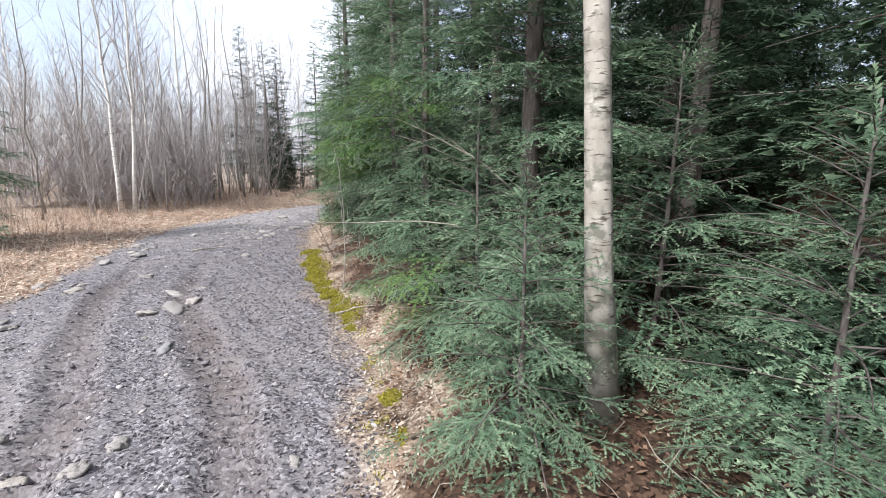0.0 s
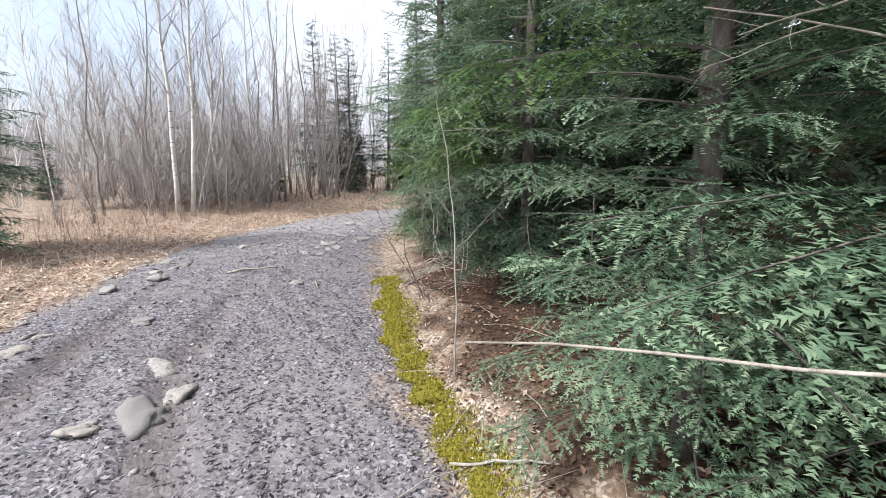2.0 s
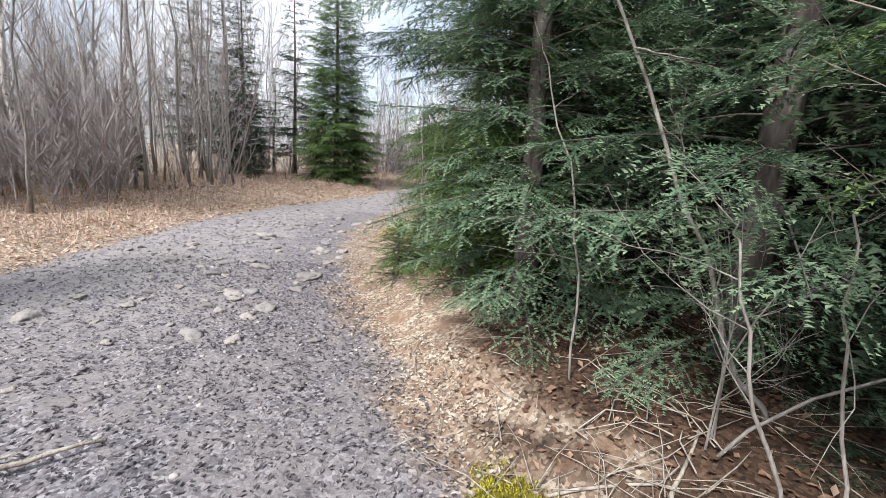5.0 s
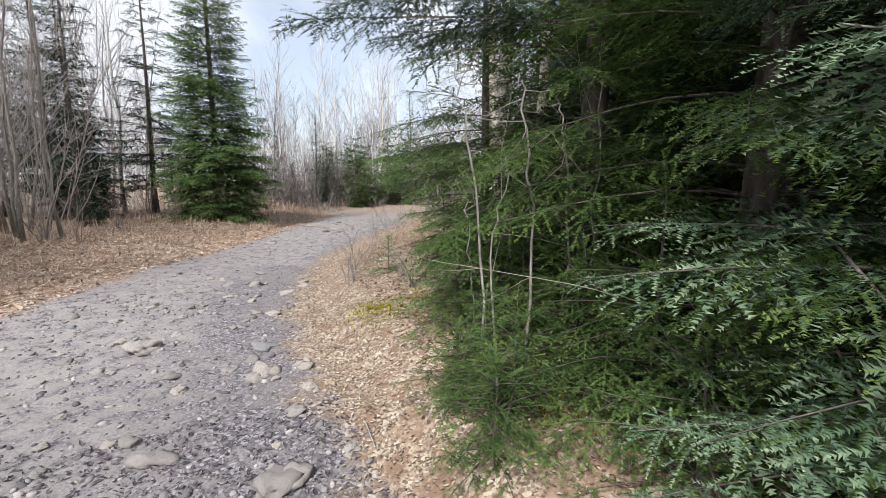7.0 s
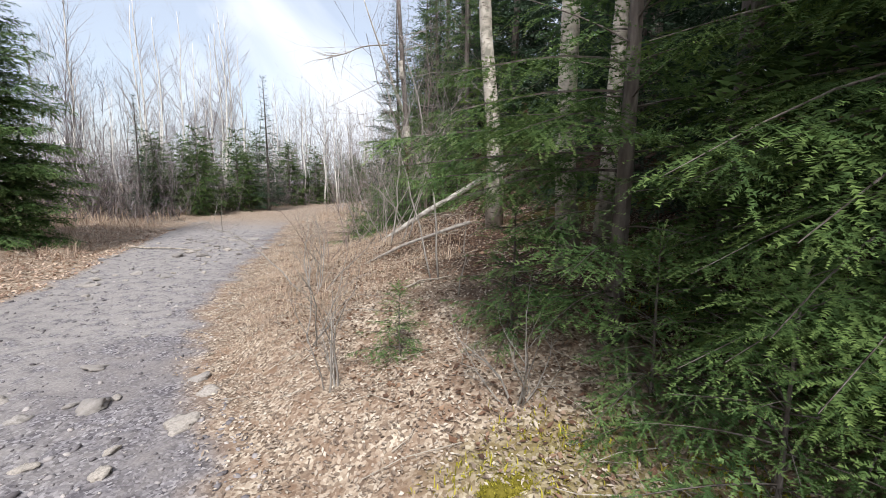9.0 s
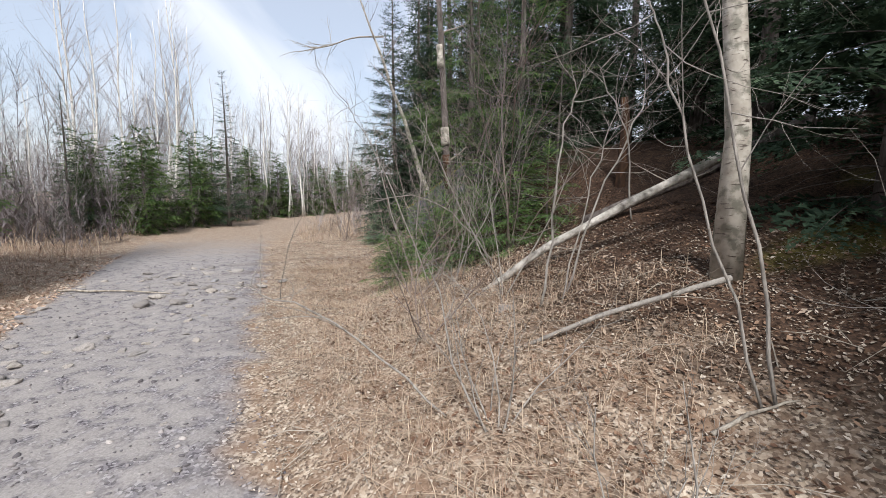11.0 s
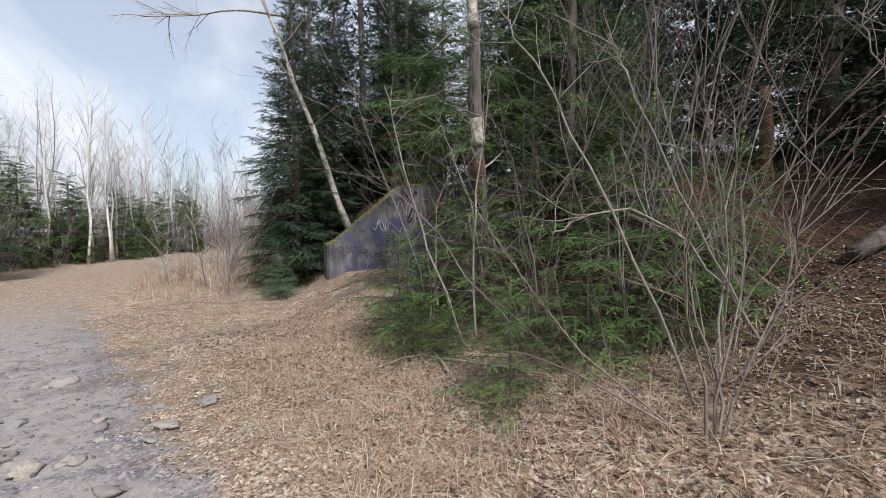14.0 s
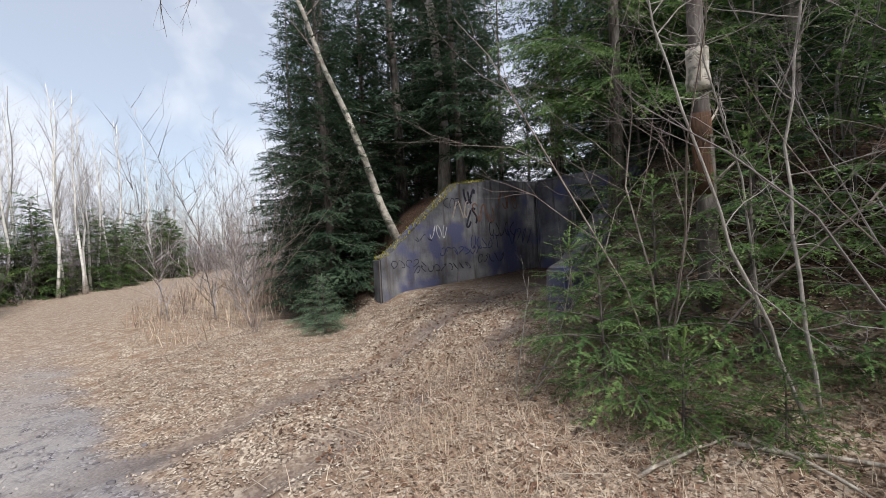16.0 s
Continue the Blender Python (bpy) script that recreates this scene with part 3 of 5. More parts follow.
def far_wood(name, label, n, place, h0, h1, mat, twigs=55, seed=3, low=0.12, lean=0.10):
    """One mesh of many distant leafless trees: stems and upswept twigs."""
    r = np.random.RandomState(seed)
    V, n = [], n
    XY = place(r, n)
    h = r.uniform(h0, h1, n)
    z = land(XY[:, 0], XY[:, 1], False) - 0.1
    o = np.stack([XY[:, 0], XY[:, 1], z], -1)
    top = o + np.stack([r.normal(0, lean, n) * h, r.normal(0, lean, n) * h, h], -1)
    rad = 0.0028 * h * r.uniform(0.5, 1.4, n)
    mid = 0.55 * o + 0.45 * top + np.stack([r.normal(0, 0.035, n) * h, r.normal(0, 0.035, n) * h, 0 * h], -1)
    for k in range(3):
        a, b = 2.09 * k, 2.09 * (k + 1)
        p = np.stack([np.cos(a) * rad, np.sin(a) * rad, 0 * rad], -1)
        q = np.stack([np.cos(b) * rad, np.sin(b) * rad, 0 * rad], -1)
        V += [np.stack([o + p, o + q, mid + 0.6 * q], 1), np.stack([o + p, mid + 0.6 * q, mid + 0.6 * p], 1), np.stack([mid + 0.6 * p, mid + 0.6 * q, top], 1)]
    t = r.uniform(low, 0.97, (n, twigs))
    az, tilt = r.uniform(0, 6.28, (n, twigs)), r.uniform(0.4, 1.35, (n, twigs))
    ln = h[:, None] * r.uniform(0.10, 0.34, (n, twigs)) * (1.2 - 0.7 * t)
    f = np.clip(t / 0.45, 0, 1)[..., None], np.clip((t - 0.45) / 0.55, 0, 1)[..., None]
    s0 = o[:, None] + (mid - o)[:, None] * f[0] + (top - mid)[:, None] * f[1]
    dv = np.stack([np.cos(az) * np.sin(tilt), np.sin(az) * np.sin(tilt), np.cos(tilt)], -1)
    w = (0.006 + 0.007 * (1 - t))[..., None] * np.stack([-np.sin(az), np.cos(az), 0 * az], -1)
    tip = s0 + dv * ln[..., None]
    V.append(np.stack([s0 - w, s0 + w, tip], 2).reshape(-1, 3, 3))
    s1 = s0 + dv * (ln * r.uniform(0.3, 0.7, ln.shape))[..., None]
    dv2 = dv + r.normal(0, 0.45, dv.shape)
    V.append(np.stack([s1 - w * 0.6, s1 + w * 0.6, s1 + dv2 * (ln * 0.5)[..., None]], 2).reshape(-1, 3, 3))
    V = np.concatenate(V).reshape(-1, 3)
    return tagged(new(name, mesh_of(name, V, np.arange(len(V)).reshape(-1, 3), mat)), label, "woods", kind="stuff")


rng = np.random.RandomState(5)


def clear(x, y, gap):
    d, l = offset(EDGE_R, np.array([x]), np.array([y]))[0][0], -offset(EDGE_L, np.array([x]), np.array([y]))[0][0]
    return max(d, l) > gap


# ---------------------------------------------------------------- conifers beside the track
FIRST = "young balsam fir with blue-green flat sprays beside the track"
sap_a = stand(conifer("fir_sapling", FIRST, 1.4, 0.85, 0.10, 1, FIR, 9, 0.14, 8, near_kind="fine", side=200), 0.40, 2.0)
sap_b = stand(conifer("fir_sapling", FIRST, 2.0, 0.80, 0.12, 2, FIR, 9, 0.17, 7, near_kind="fine", side=200), 0.28, 3.2)
sap_m = stand(conifer("fir_sapling", FIRST, 1.7, 0.95, 0.10, 21, FIR, 9, 0.17, 8, near_kind="mid"), 1.5, 1.5)
again(sap_m, 1.5, 2.9, 120, 1.3)
again(sap_m, 2.4, 2.1, 200, 1.4)
again(sap_m, 1.15, 0.7, 300, 0.8)
again(sap_a, 0.62, 2.75, 90, 0.85)
sap_c = stand(conifer("fir_tree", "slender balsam fir reaching over the mossy verge", 4.6, 1.2, 0.3, 3, FIR, 2.6, 0.23, 7, near_kind="fine", side=205), -0.15, 4.55)
big_a = stand(conifer("fir_tree", "tall grey-green fir with drooping lower boughs", 9.5, 1.7, 0.5, 4, FIR, 2.8, 0.30, 7, 8, side=200), 0.85, 4.2)
high = stand(conifer("fir_tree", "fir whose boughs hang above bare stems", 6.5, 1.55, 1.3, 22, FIR, 3.2, 0.24, 7, 10, 0.42, side=200), -0.75, 7.05)
verge = stand(conifer("fir_tree", "grey-green fir with boughs down to the track", 7.5, 1.25, 0.22, 28, FIR, 3.2, 0.24, 8, 4, 0.34, side=215), -2.0, 9.55)
big_b = stand(conifer("fir_tree", "tall fir with dense grey-green boughs", 9.0, 1.75, 0.3, 5, FIR, 3.0, 0.28, 7, 6, side=200), -0.95, 8.7)
over = stand(conifer("fir_tree", "tall fir whose boughs hang over the track", 10, 1.55, 0.3, 24, FRESH, 2.7, 0.24, 7, 4, 0.42, near_kind="fine", side=205), -1.7, 10.55)
big_c = stand(conifer("spruce_tree", "large spruce with hanging green boughs to the ground", 10.5, 1.75, 0.2, 6, FRESH, 3.0, 0.25, 8, 0, 0.42, near_kind="fine", side=190), -1.55, 12.05)
low_a = stand(conifer("spruce_sapling", "low green spruce sapling at the verge", 1.25, 0.8, 0.1, 7, FRESH, 9, 0.15, 8, sag=0.4, near_kind="fine"), -2.2, 10.7)
low_m = stand(conifer("fir_sapling", "bushy green fir sapling on the leafy bank", 1.25, 0.85, 0.08, 23, BRIGHT, 9, 0.17, 7, sag=0.35, near_kind="bold"), -2.75, 11.45, 80, 0.5)
again(low_m, -2.6, 14.55, 30, 0.45)
# fir sapling whose needle colour is darkened to paint understory shade
shade_fir = stand(conifer("fir_sapling", "fir sapling under tall spruces, needles coloured dark for shade", 1.5, 0.9, 0.15, 26, SPRUCE_AND_SHADE, 9, 0.2, 7, near_kind="mid"), 2.7, 18.6, 80, 1.4)
verge_m = stand(conifer("fir_sapling", "low spreading green fir at the edge of the leaves", 0.55, 0.55, 0.06, 32, FRESH, 9, 0.09, 8, sag=0.3, near_kind="bold"), -2.55, 11.75, 20)
mid_a = stand(conifer("fir_tree", "half-grown fir with bright green layered boughs", 4.6, 1.2, 0.35, 8, BRIGHT, 2.6, 0.26, 6, near_kind="mid", side=180), -1.8, 13.4)
again(low_m, -2.05, 14.0, 200, 0.8)
for x, y, t, sc in ((-2.98, 10.9, 40, 0.62), (-2.98, 11.4, 100, 0.5), (-2.75, 11.1, 160, 0.7), (-2.3, 11.15, 200, 0.95), (-2.4, 10.25, 300, 0.95), (-2.15, 11.9, 250, 0.9)):
    again(verge_m, x, y, t, sc + 0.3)

# firs below the wooded bank and round the concrete portal
for x, y, t, s in ((0.05, 19.75, 10, 0.7), (0.3, 19.2, 90, 0.8), (1.2, 17.95, 40, 0.95), (0.85, 19.05, 130, 1.15), (0.4, 18.6, 220, 0.85), (0.75, 18.2, 20, 0.8),
                   (1.5, 20.35, 300, 1.25), (1.5, 21.35, 75, 1.0), (1.95, 20.9, 150, 1.1), (1.9, 19.3, 250, 1.4),
                   (2.4, 20.0, 20, 1.3), (2.6, 21.1, 280, 1.1), (1.5, 18.6, 0, 1.3), (1.1, 19.75, 60, 0.9), (2.2, 21.55, 33, 0.85)):
    again(low_m, x, y, t, s, "bushy green fir sapling on the leafy bank")
again(mid_a, 2.9, 19.5, 10, 1.3)
again(verge_m, 0.95, 20.95, 15, 1.0), again(verge_m, 0.75, 20.5, 75, 0.8)
# more of the firs with shade in their needle colour
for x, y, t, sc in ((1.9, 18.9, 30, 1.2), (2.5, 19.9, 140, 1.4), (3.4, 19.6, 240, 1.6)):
    again(shade_fir, x, y, t, sc)
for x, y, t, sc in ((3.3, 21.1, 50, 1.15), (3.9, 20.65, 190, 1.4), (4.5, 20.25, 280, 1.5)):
    again(shade_fir, x, y, t, sc, "fir behind the short wing wall, needles coloured dark for shade")
portal_fir = stand(conifer("fir_tree", "bright green fir whose boughs hang over the portal", 6.5, 1.7, 1.5, 27, BRIGHT, 4.5, 0.3, 6, 4, 0.4, near_kind="mid"), 3.35, 21.0)
stand(conifer("spruce_tree", "dark spruce drooping over the bunker's concrete wall", 8, 1.6, 0.9, 29, SPRUCE_AND_SHADE, 0, 0.24, 8, 0, 0.5), 7.3, 23.75)
stand(conifer("spruce_tree", "dark spruce behind the short wing wall", 8, 2.0, 0.5, 31, SPRUCE_AND_SHADE, 0, 0.26, 8, 0, 0.55), 4.9, 19.75)
port_a = stand(conifer("fir_tree", "dense dark fir beside the concrete wall", 8.5, 1.75, 0.2, 9, SPRUCE_AND_SHADE, 0, 0.24, 8), 6.0, 26.3)
again(port_a, 7.4, 26.2, 120, 0.95)
again(sap_m, 4.3, 25.5, 30, 0.6, "low fir sapling at the foot of the concrete wall")
again(sap_m, 4.75, 25.9, 130, 0.75, "low fir sapling at the foot of the concrete wall")

# dark conifer wood on the bank
wood_a = stand(conifer("spruce_tree", "tall forest spruce with dead lower limbs", 12, 2.2, 1.3, 11, SPRUCE_AND_SHADE, 0, 0.56, 6, 22, top_kind="vast"), 3.2, 6.3)
wood_b = stand(conifer("spruce_tree", "tall forest spruce with dead lower limbs", 11, 2.1, 0.4, 12, SPRUCE_AND_SHADE, 0, 0.54, 6, 14, top_kind="vast"), 3.0, 2.2)
wood_c = stand(conifer("spruce_tree", "forest spruce with grey-green boughs near the verge", 10, 1.5, 0.6, 15, SPRUCE_AND_SHADE, 2.8, 0.36, 6, 10, 0.35, near_kind="mid"), -0.1, 11.0)
wood_d = stand(conifer("spruce_tree", "tall dark spruce deep in the wood", 13, 2.3, 1.0, 16, SPRUCE_AND_SHADE, 0, 0.62, 6, 8, top_kind="vast"), 9, 8)
spots = [(-0.1, 11.0), (9, 8), (3.2, 6.3), (3.0, 2.2)]
for x, y, s in ((0.6, 9.4, 1.0), (-0.2, 13.2, 0.9), (1.1, 12.2, 1.1), (0.9, 7.2, 1.0), (2.2, 3.9, 0.9)):
    spots.append((x, y))
    again(wood_c, x, y, rng.uniform(0, 360), s)
while len(spots) < 92:
    x, y = rng.uniform(0, 26), rng.uniform(-5, 33)
    d, s = offset(EDGE_R, np.array([x]), np.array([y]))
    al, asd = portal_axes(x, y)
    if d[0] < 4.2 + (0.8 if 15 < y < 22 else 0) or d[0] > 24 or (-7 < al < 6 and abs(asd) < 2.6):
        continue
    if 16 < y < 31 and x < 3.4 and d[0] < 6:
        continue
    if min([math.hypot(x - a, y - b) for a, b in spots] + [9]) < (1.6 if d[0] < 9 else 1.9):
        continue
    spots.append((x, y))
    again(wood_d if d[0] > 8 else (wood_a if rng.rand() < 0.5 else wood_b), x, y, rng.uniform(0, 360), rng.uniform(0.8, 1.2))

# ---------------------------------------------------------------- trees across the track
left_a = again(big_b, -9.4, 7.9, 40, 0.9, "fir with drooping grey-green boughs across the track")
bend = stand(conifer("spruce_tree", "broad bushy green spruce beside the bend of the track", 10, 2.0, 0.2, 25, BRIGHT, 0, 0.19, 11, 0, 0.3), -5.7, 24.5)
for x, y, s in ((-8.4, 22.6, 0.25), (-9.6, 25.6, 0.8), (-12.5, 21.5, 0.3), (-14.5, 18.5, 0.3), (-13.5, 24.5, 0.45), (-17, 20, 0.3), (-20, 18, 0.4), (-15.5, 22, 0.4)):
    again(port_a, x, y, rng.uniform(0, 360), s, "forest spruce among bare birches")
far_a = stand(conifer("spruce_tree", "narrow pointed spruce standing clear of the bare wood", 7.2, 1.2, 0.3, 13, SPRUCE_AND_SHADE, 0, 0.26, 7, top_kind="far"), 4.2, 36.0)
again(far_a, -1.9, 33.0, 60, 0.68)
port_b = stand(conifer("fir_tree", "dense young fir at the edge of the birch wood", 3.0, 1.0, 0.1, 14, FRESH, 0, 0.26, 7, top_kind="vast"), 8, 41.5)
for i in range(26):
    x, y = rng.uniform(-6, 40), rng.uniform(36, 60)
    if clear(x, y, 3):
        again(far_a, x, y, rng.uniform(0, 360), rng.uniform(0.3, 0.75))
for i in range(55):
    a = rng.uniform(0, 1)
    x, y = -3 + 26 * a + rng.uniform(-1, 1), 34.0 + 14.5 * a + rng.uniform(-1.5, 2.5)
    if clear(x, y, 1.2):
        again(port_b, x, y, rng.uniform(0, 360), rng.uniform(0.7, 1.5), "dense young fir at the edge of the birch wood")

for x, y, sc in ((-10.2, 25.6, 0.7), (-9.3, 24.6, 0.65), (-8.1, 27.7, 0.75), (-12, 27, 0.8)):
    again(wood_a, x, y, rng.uniform(0, 360), sc)

# bare birches and brush
BIRCHL = "leafless white birch at the edge of the wood"
bir = [bare_tree("birch_tree", BIRCHL, 9.5, 0.065, 30 + i, WHITE_BIRCH, PURPLE, 24, 0.3, 34, 2, 6, sides=6) for i in range(3)]
pop = [bare_tree("bare_tree", "slim leafless grey tree in a bare wood", 8.0, 0.042, 40 + i, GREYBARK, PURPLE, 26, 0.2, 42, 2, 5, sides=5, crook=0.02) for i in range(4)]
brush = [shrub("alder_shrub", "bare many-stemmed grey alder brush", 3.4, 12, 50 + i, PURPLE, 0.5, 0.013, 1, 6, sides=3) for i in range(3)]
low_brush = [shrub("bare_shrub", "low bare reddish-brown brush", 1.3, 10, 60 + i, TWIG, 0.4, 0.006, 1, 4, sides=3) for i in range(2)]
stand(bir[0], -10.6, 14.0, 0)
stand(bir[1], -10.3, 14.2, 0, 1, lean=(0, 4))
stand(bir[2], -11.3, 18.8, 0)
stand(pop[0], -12.4, 15.3), stand(pop[1], -11.4, 16.9), stand(pop[2], -9.3, 17.8), stand(pop[3], -8.9, 19.2)
stand(brush[0], -8.3, 20.0, 0, 1.15), stand(brush[1], -9.3, 16.4), stand(brush[2], -11.8, 14.3)
stand(low_brush[0], -7.2, 22.8, 0, 1.3), stand(low_brush[1], -6.6, 23.2, 40, 1.3)


for kind, count, (x0, x1, y0, y1), gap in ((pop, 46, (-34, -8.5, 13.5, 40), 2.5), (bir, 14, (-26, -9, 15, 34), 2.5), (brush, 36, (-26, -7.8, 14, 30), 2.2),
                                           (pop, 36, (-8, 34, 33, 60), 3.0), (bir, 26, (-4, 26, 34, 50), 2.2), (brush, 26, (-6, 24, 31, 46), 1.6),
                                           # first group here: out-of-view trees added to shade the track's start
                                           (pop, 12, (-14, -6, -12, 2), 2.0), (low_brush, 40, (-14, -6.5, 9, 21), 1.8), (low_brush, 40, (-6, 16, 29, 40), 1.2), (pop, 10, (5, 20, 28, 36), 4)):
    done = 0
    while done < count:
        x, y = rng.uniform(x0, x1), rng.uniform(y0, y1)
        if clear(x, y, gap) and not (x < -5 and y > 13 and x + 0.62 * (y - 13) > -6.5 and kind is not low_brush and y < 20):
            again(kind[rng.randint(len(kind))], x, y, rng.uniform(0, 360), rng.uniform(0.65, 1.15))
            done += 1

for i, (x, y, sc) in enumerate(((3.6, 41.8, 1.15), (4.2, 42.4, 1.25), (5.0, 41.6, 1.1), (8.8, 41.6, 0.85), (9.3, 42.1, 0.8), (9.8, 40.7, 0.9), (10.3, 41.2, 0.85), (10.9, 40.9, 0.9), (11.5, 41.6, 0.8), (12.1, 42.3, 0.85), (13, 43, 0.8),
                                (-0.5, 36.5, 0.75), (6.3, 40.5, 0.7), (14.2, 44, 0.75))):
    again(bir[i % 3], x, y, i * 70, sc)

# birch and poplar trunks standing in the conifers
stand(bare_tree("birch_tree", "peeling birch trunk rising through young firs", 7.5, 0.078, 70, BIRCH, TWIG, 7, 0.45, 40, 2, 3, (-0.125, 0.0), 10, 0.006), 0.90, 2.16)
stand(bare_tree("poplar_tree", "lichen-grey poplar trunk on the leafy bank", 9, 0.09, 71, BIRCH, TWIG, 8, 0.4, 40, 2, 3, (0.01, 0.02), 9), -0.42, 15.6)
stand(bare_tree("birch_tree", "stout birch trunk with mossy foot", 9, 0.088, 72, BIRCH, TWIG, 7, 0.45, 40, 2, 3, (-0.01, 0), 9), -1.02, 14.2)
stand(bare_tree("birch_tree", "stout birch trunk with mossy foot", 9, 0.072, 73, BIRCH, TWIG, 7, 0.45, 40, 2, 3, (0.02, 0), 9), -0.75, 14.05)
lean_tree = stand(bare_tree("birch_tree", "leaning white birch above the concrete wall", 7.5, 0.085, 74, BIRCH, TWIG, 8, 0.5, 40, 2, 4, (-0.14, 0.30), 8), 6.2, 24.8)
stand(bare_tree("bare_tree", "grey bare-stemmed conifer on top of the bunker", 11, 0.13, 75, GREYBARK, TWIG, 10, 0.35, 60, 2, 3, (-0.01, 0.03), 8), 7.4, 24.2)

# ---------------------------------------------------------------- concrete portal
def wall_block(bm, a, b, tops, thick, low, side):
    """An upright wall from a to b whose top follows (share of the length, height)."""
    a, b = Vector((*a, 0)), Vector((*b, 0))
    nrm = Vector((-(b - a).y, (b - a).x, 0)).normalized() * thick * side
    rows = []
    for u, z in tops:
        p = a.lerp(b, u)
        rows.append([bm.verts.new((p.x, p.y, low)), bm.verts.new((p.x, p.y, z)), bm.verts.new((p.x + nrm.x, p.y + nrm.y, z)), bm.verts.new((p.x + nrm.x, p.y + nrm.y, low))])
    for p, q in zip(rows[:-1], rows[1:]):
        for i in range(4):
            bm.faces.new((p[i], q[i], q[(i + 1) % 4], p[(i + 1) % 4]))
    bm.faces.new(rows[0])
    bm.faces.new(rows[-1][::-1])
    bmesh.ops.recalc_face_normals(bm, faces=bm.faces)
    bmesh.ops.bevel(bm, geom=[e for e in bm.edges if e.calc_face_angle(0) > 0.6], offset=0.03, segments=2, affect="EDGES")


bunker = tagged(new("bunker"), "graffiti-covered concrete bunker portal set in a wooded bank", "bunker")
LEFT0, LEFT1 = (5.1, 24.82), (8.65, 22.1)
RIGHT0, RIGHT1 = (2.82, 21.83), (6.35, 19.1)
bm = bmesh.new()
wall_block(bm, LEFT0, LEFT1, ((0, 1.18), (0.05, 1.28), (0.42, 2.62), (0.6, 2.72), (1, 2.75)), 0.28, 0.0, 1)
part("left_wing_wall", bm, CONCRETE, bunker, "sloping concrete wing wall sprayed with graffiti", False)
bm = bmesh.new()
wall_block(bm, RIGHT0, RIGHT1, ((0, 1.08), (0.05, 1.15), (0.42, 2.5), (0.6, 2.7), (1, 2.75)), 0.28, 0.0, -1)
part("right_wing_wall", bm, CONCRETE, bunker, "sloping concrete wing wall", False)
bm = bmesh.new()
wall_block(bm, (8.6, 22.05), (7.95, 21.2), ((0, 2.75), (1, 2.75)), 0.3, 0.0, -1)
wall_block(bm, (7.0, 20.0), (6.35, 19.15), ((0, 2.75), (1, 2.75)), 0.3, 0.0, -1)
part("front_wall", bm, CONCRETE, bunker, "stained concrete front beside the dark entrance", False)
bm = bmesh.new()
wall_block(bm, (7.95, 21.2), (7.0, 20.0), ((0, 2.75), (1, 2.75)), 0.3, 2.15, -1)
part("lintel", bm, CONCRETE, bunker, "", False)

# ---------------------------------------------------------------- fallen logs, snag, stump
def log(name, label, pts, r0, r1, mat, seed, stubs=4, category="log", sides=9):
    r = np.random.RandomState(seed)
    ob = tagged(new(name), label, category)
    pts = np.array(pts, float)
    u = np.linspace(0, 1, 12)
    P = np.stack([np.interp(u, np.linspace(0, 1, len(pts)), pts[:, k]) for k in range(3)], -1)
    P[1:-1] += r.uniform(-0.5, 0.5, (10, 3)) * r0 * 0.5
    body, tw = Pile(), Pile()
    body.add(*tube(P, (r0 + (r1 - r0) * u) * r.uniform(0.92, 1.08, 12), sides))
    for i in range(stubs):
        t = r.uniform(0.1, 0.95)
        p = np.array([np.interp(t, u, P[:, k]) for k in range(3)])
        dr = unit(unit(P[-1] - P[0]) * 0.6 + r.uniform(-1, 1, 3))
        limb(tw, r, p, dr, r.uniform(0.15, 0.5), max(0.004, r0 * 0.22), 1, 4, 2, 40, 0.0)
    part("trunk", body, mat, ob)
    if stubs:
        tagged(part("branch_stub", tw, DEAD, ob), kind="stuff")
    return ob


log("fallen_birch_log", "fallen white birch trunk propped up the leafy bank", [(-0.95, 17.75, 0.46), (-0.2, 17.25, 1.06), (0.35, 16.45, 1.62), (1.0, 15.7, 2.15)], 0.032, 0.052, LOG_BARK, 1, 9)
log("fallen_log", "dark rotting fallen trunk lying up the bank", [(0.9, 17.3, 1.3), (1.6, 16.3, 1.85), (2.4, 15.3, 2.5)], 0.06, 0.09, BARK, 2, 6)
log("fallen_branch", "bleached fallen branch on the leafy bank", [(-1.80, 16.95, 0.34), (-1.62, 16.6, 0.55), (-1.35, 16.15, 0.82), (-0.95, 15.5, 1.1)], 0.012, 0.02, GREYBARK, 3, 3)
snag = log("birch_snag", "dead birch snag with peeling white bark and rotten patches", [(2.08, 20.45, 0.7), (2.0, 20.5, 2.2), (1.8, 20.6, 5.6)], 0.085, 0.045, BARK, 5, 6, "snag")
for nm, lab, a, b, r0, mt in (("rotten_patch", "orange rotten heartwood", (2.03, 20.48, 1.7), (1.985, 20.51, 2.35), 0.082, ROT), ("bark_collar", "white peeling bark collar", (1.975, 20.515, 2.52), (1.95, 20.525, 2.85), 0.088, BIRCH),
                              ("bark_collar", "white peeling bark collar", (1.88, 20.56, 3.9), (1.85, 20.57, 4.3), 0.075, BIRCH)):
    p = Pile()
    q = np.linspace(0, 1, 5)
    p.add(*tube(np.array(a) * (1 - q)[:, None] + np.array(b) * q[:, None], r0 * np.random.RandomState(1).uniform(0.9, 1.1, 5), 9))
    part(nm, p, mt, snag, lab)
log("tree_stump", "tall orange broken stump in the dark wood", [(2.45, 17.4, 1.6), (2.43, 17.4, 2.5), (2.41, 17.42, 3.05)], 0.08, 0.055, ROT, 7, 0, "stump")

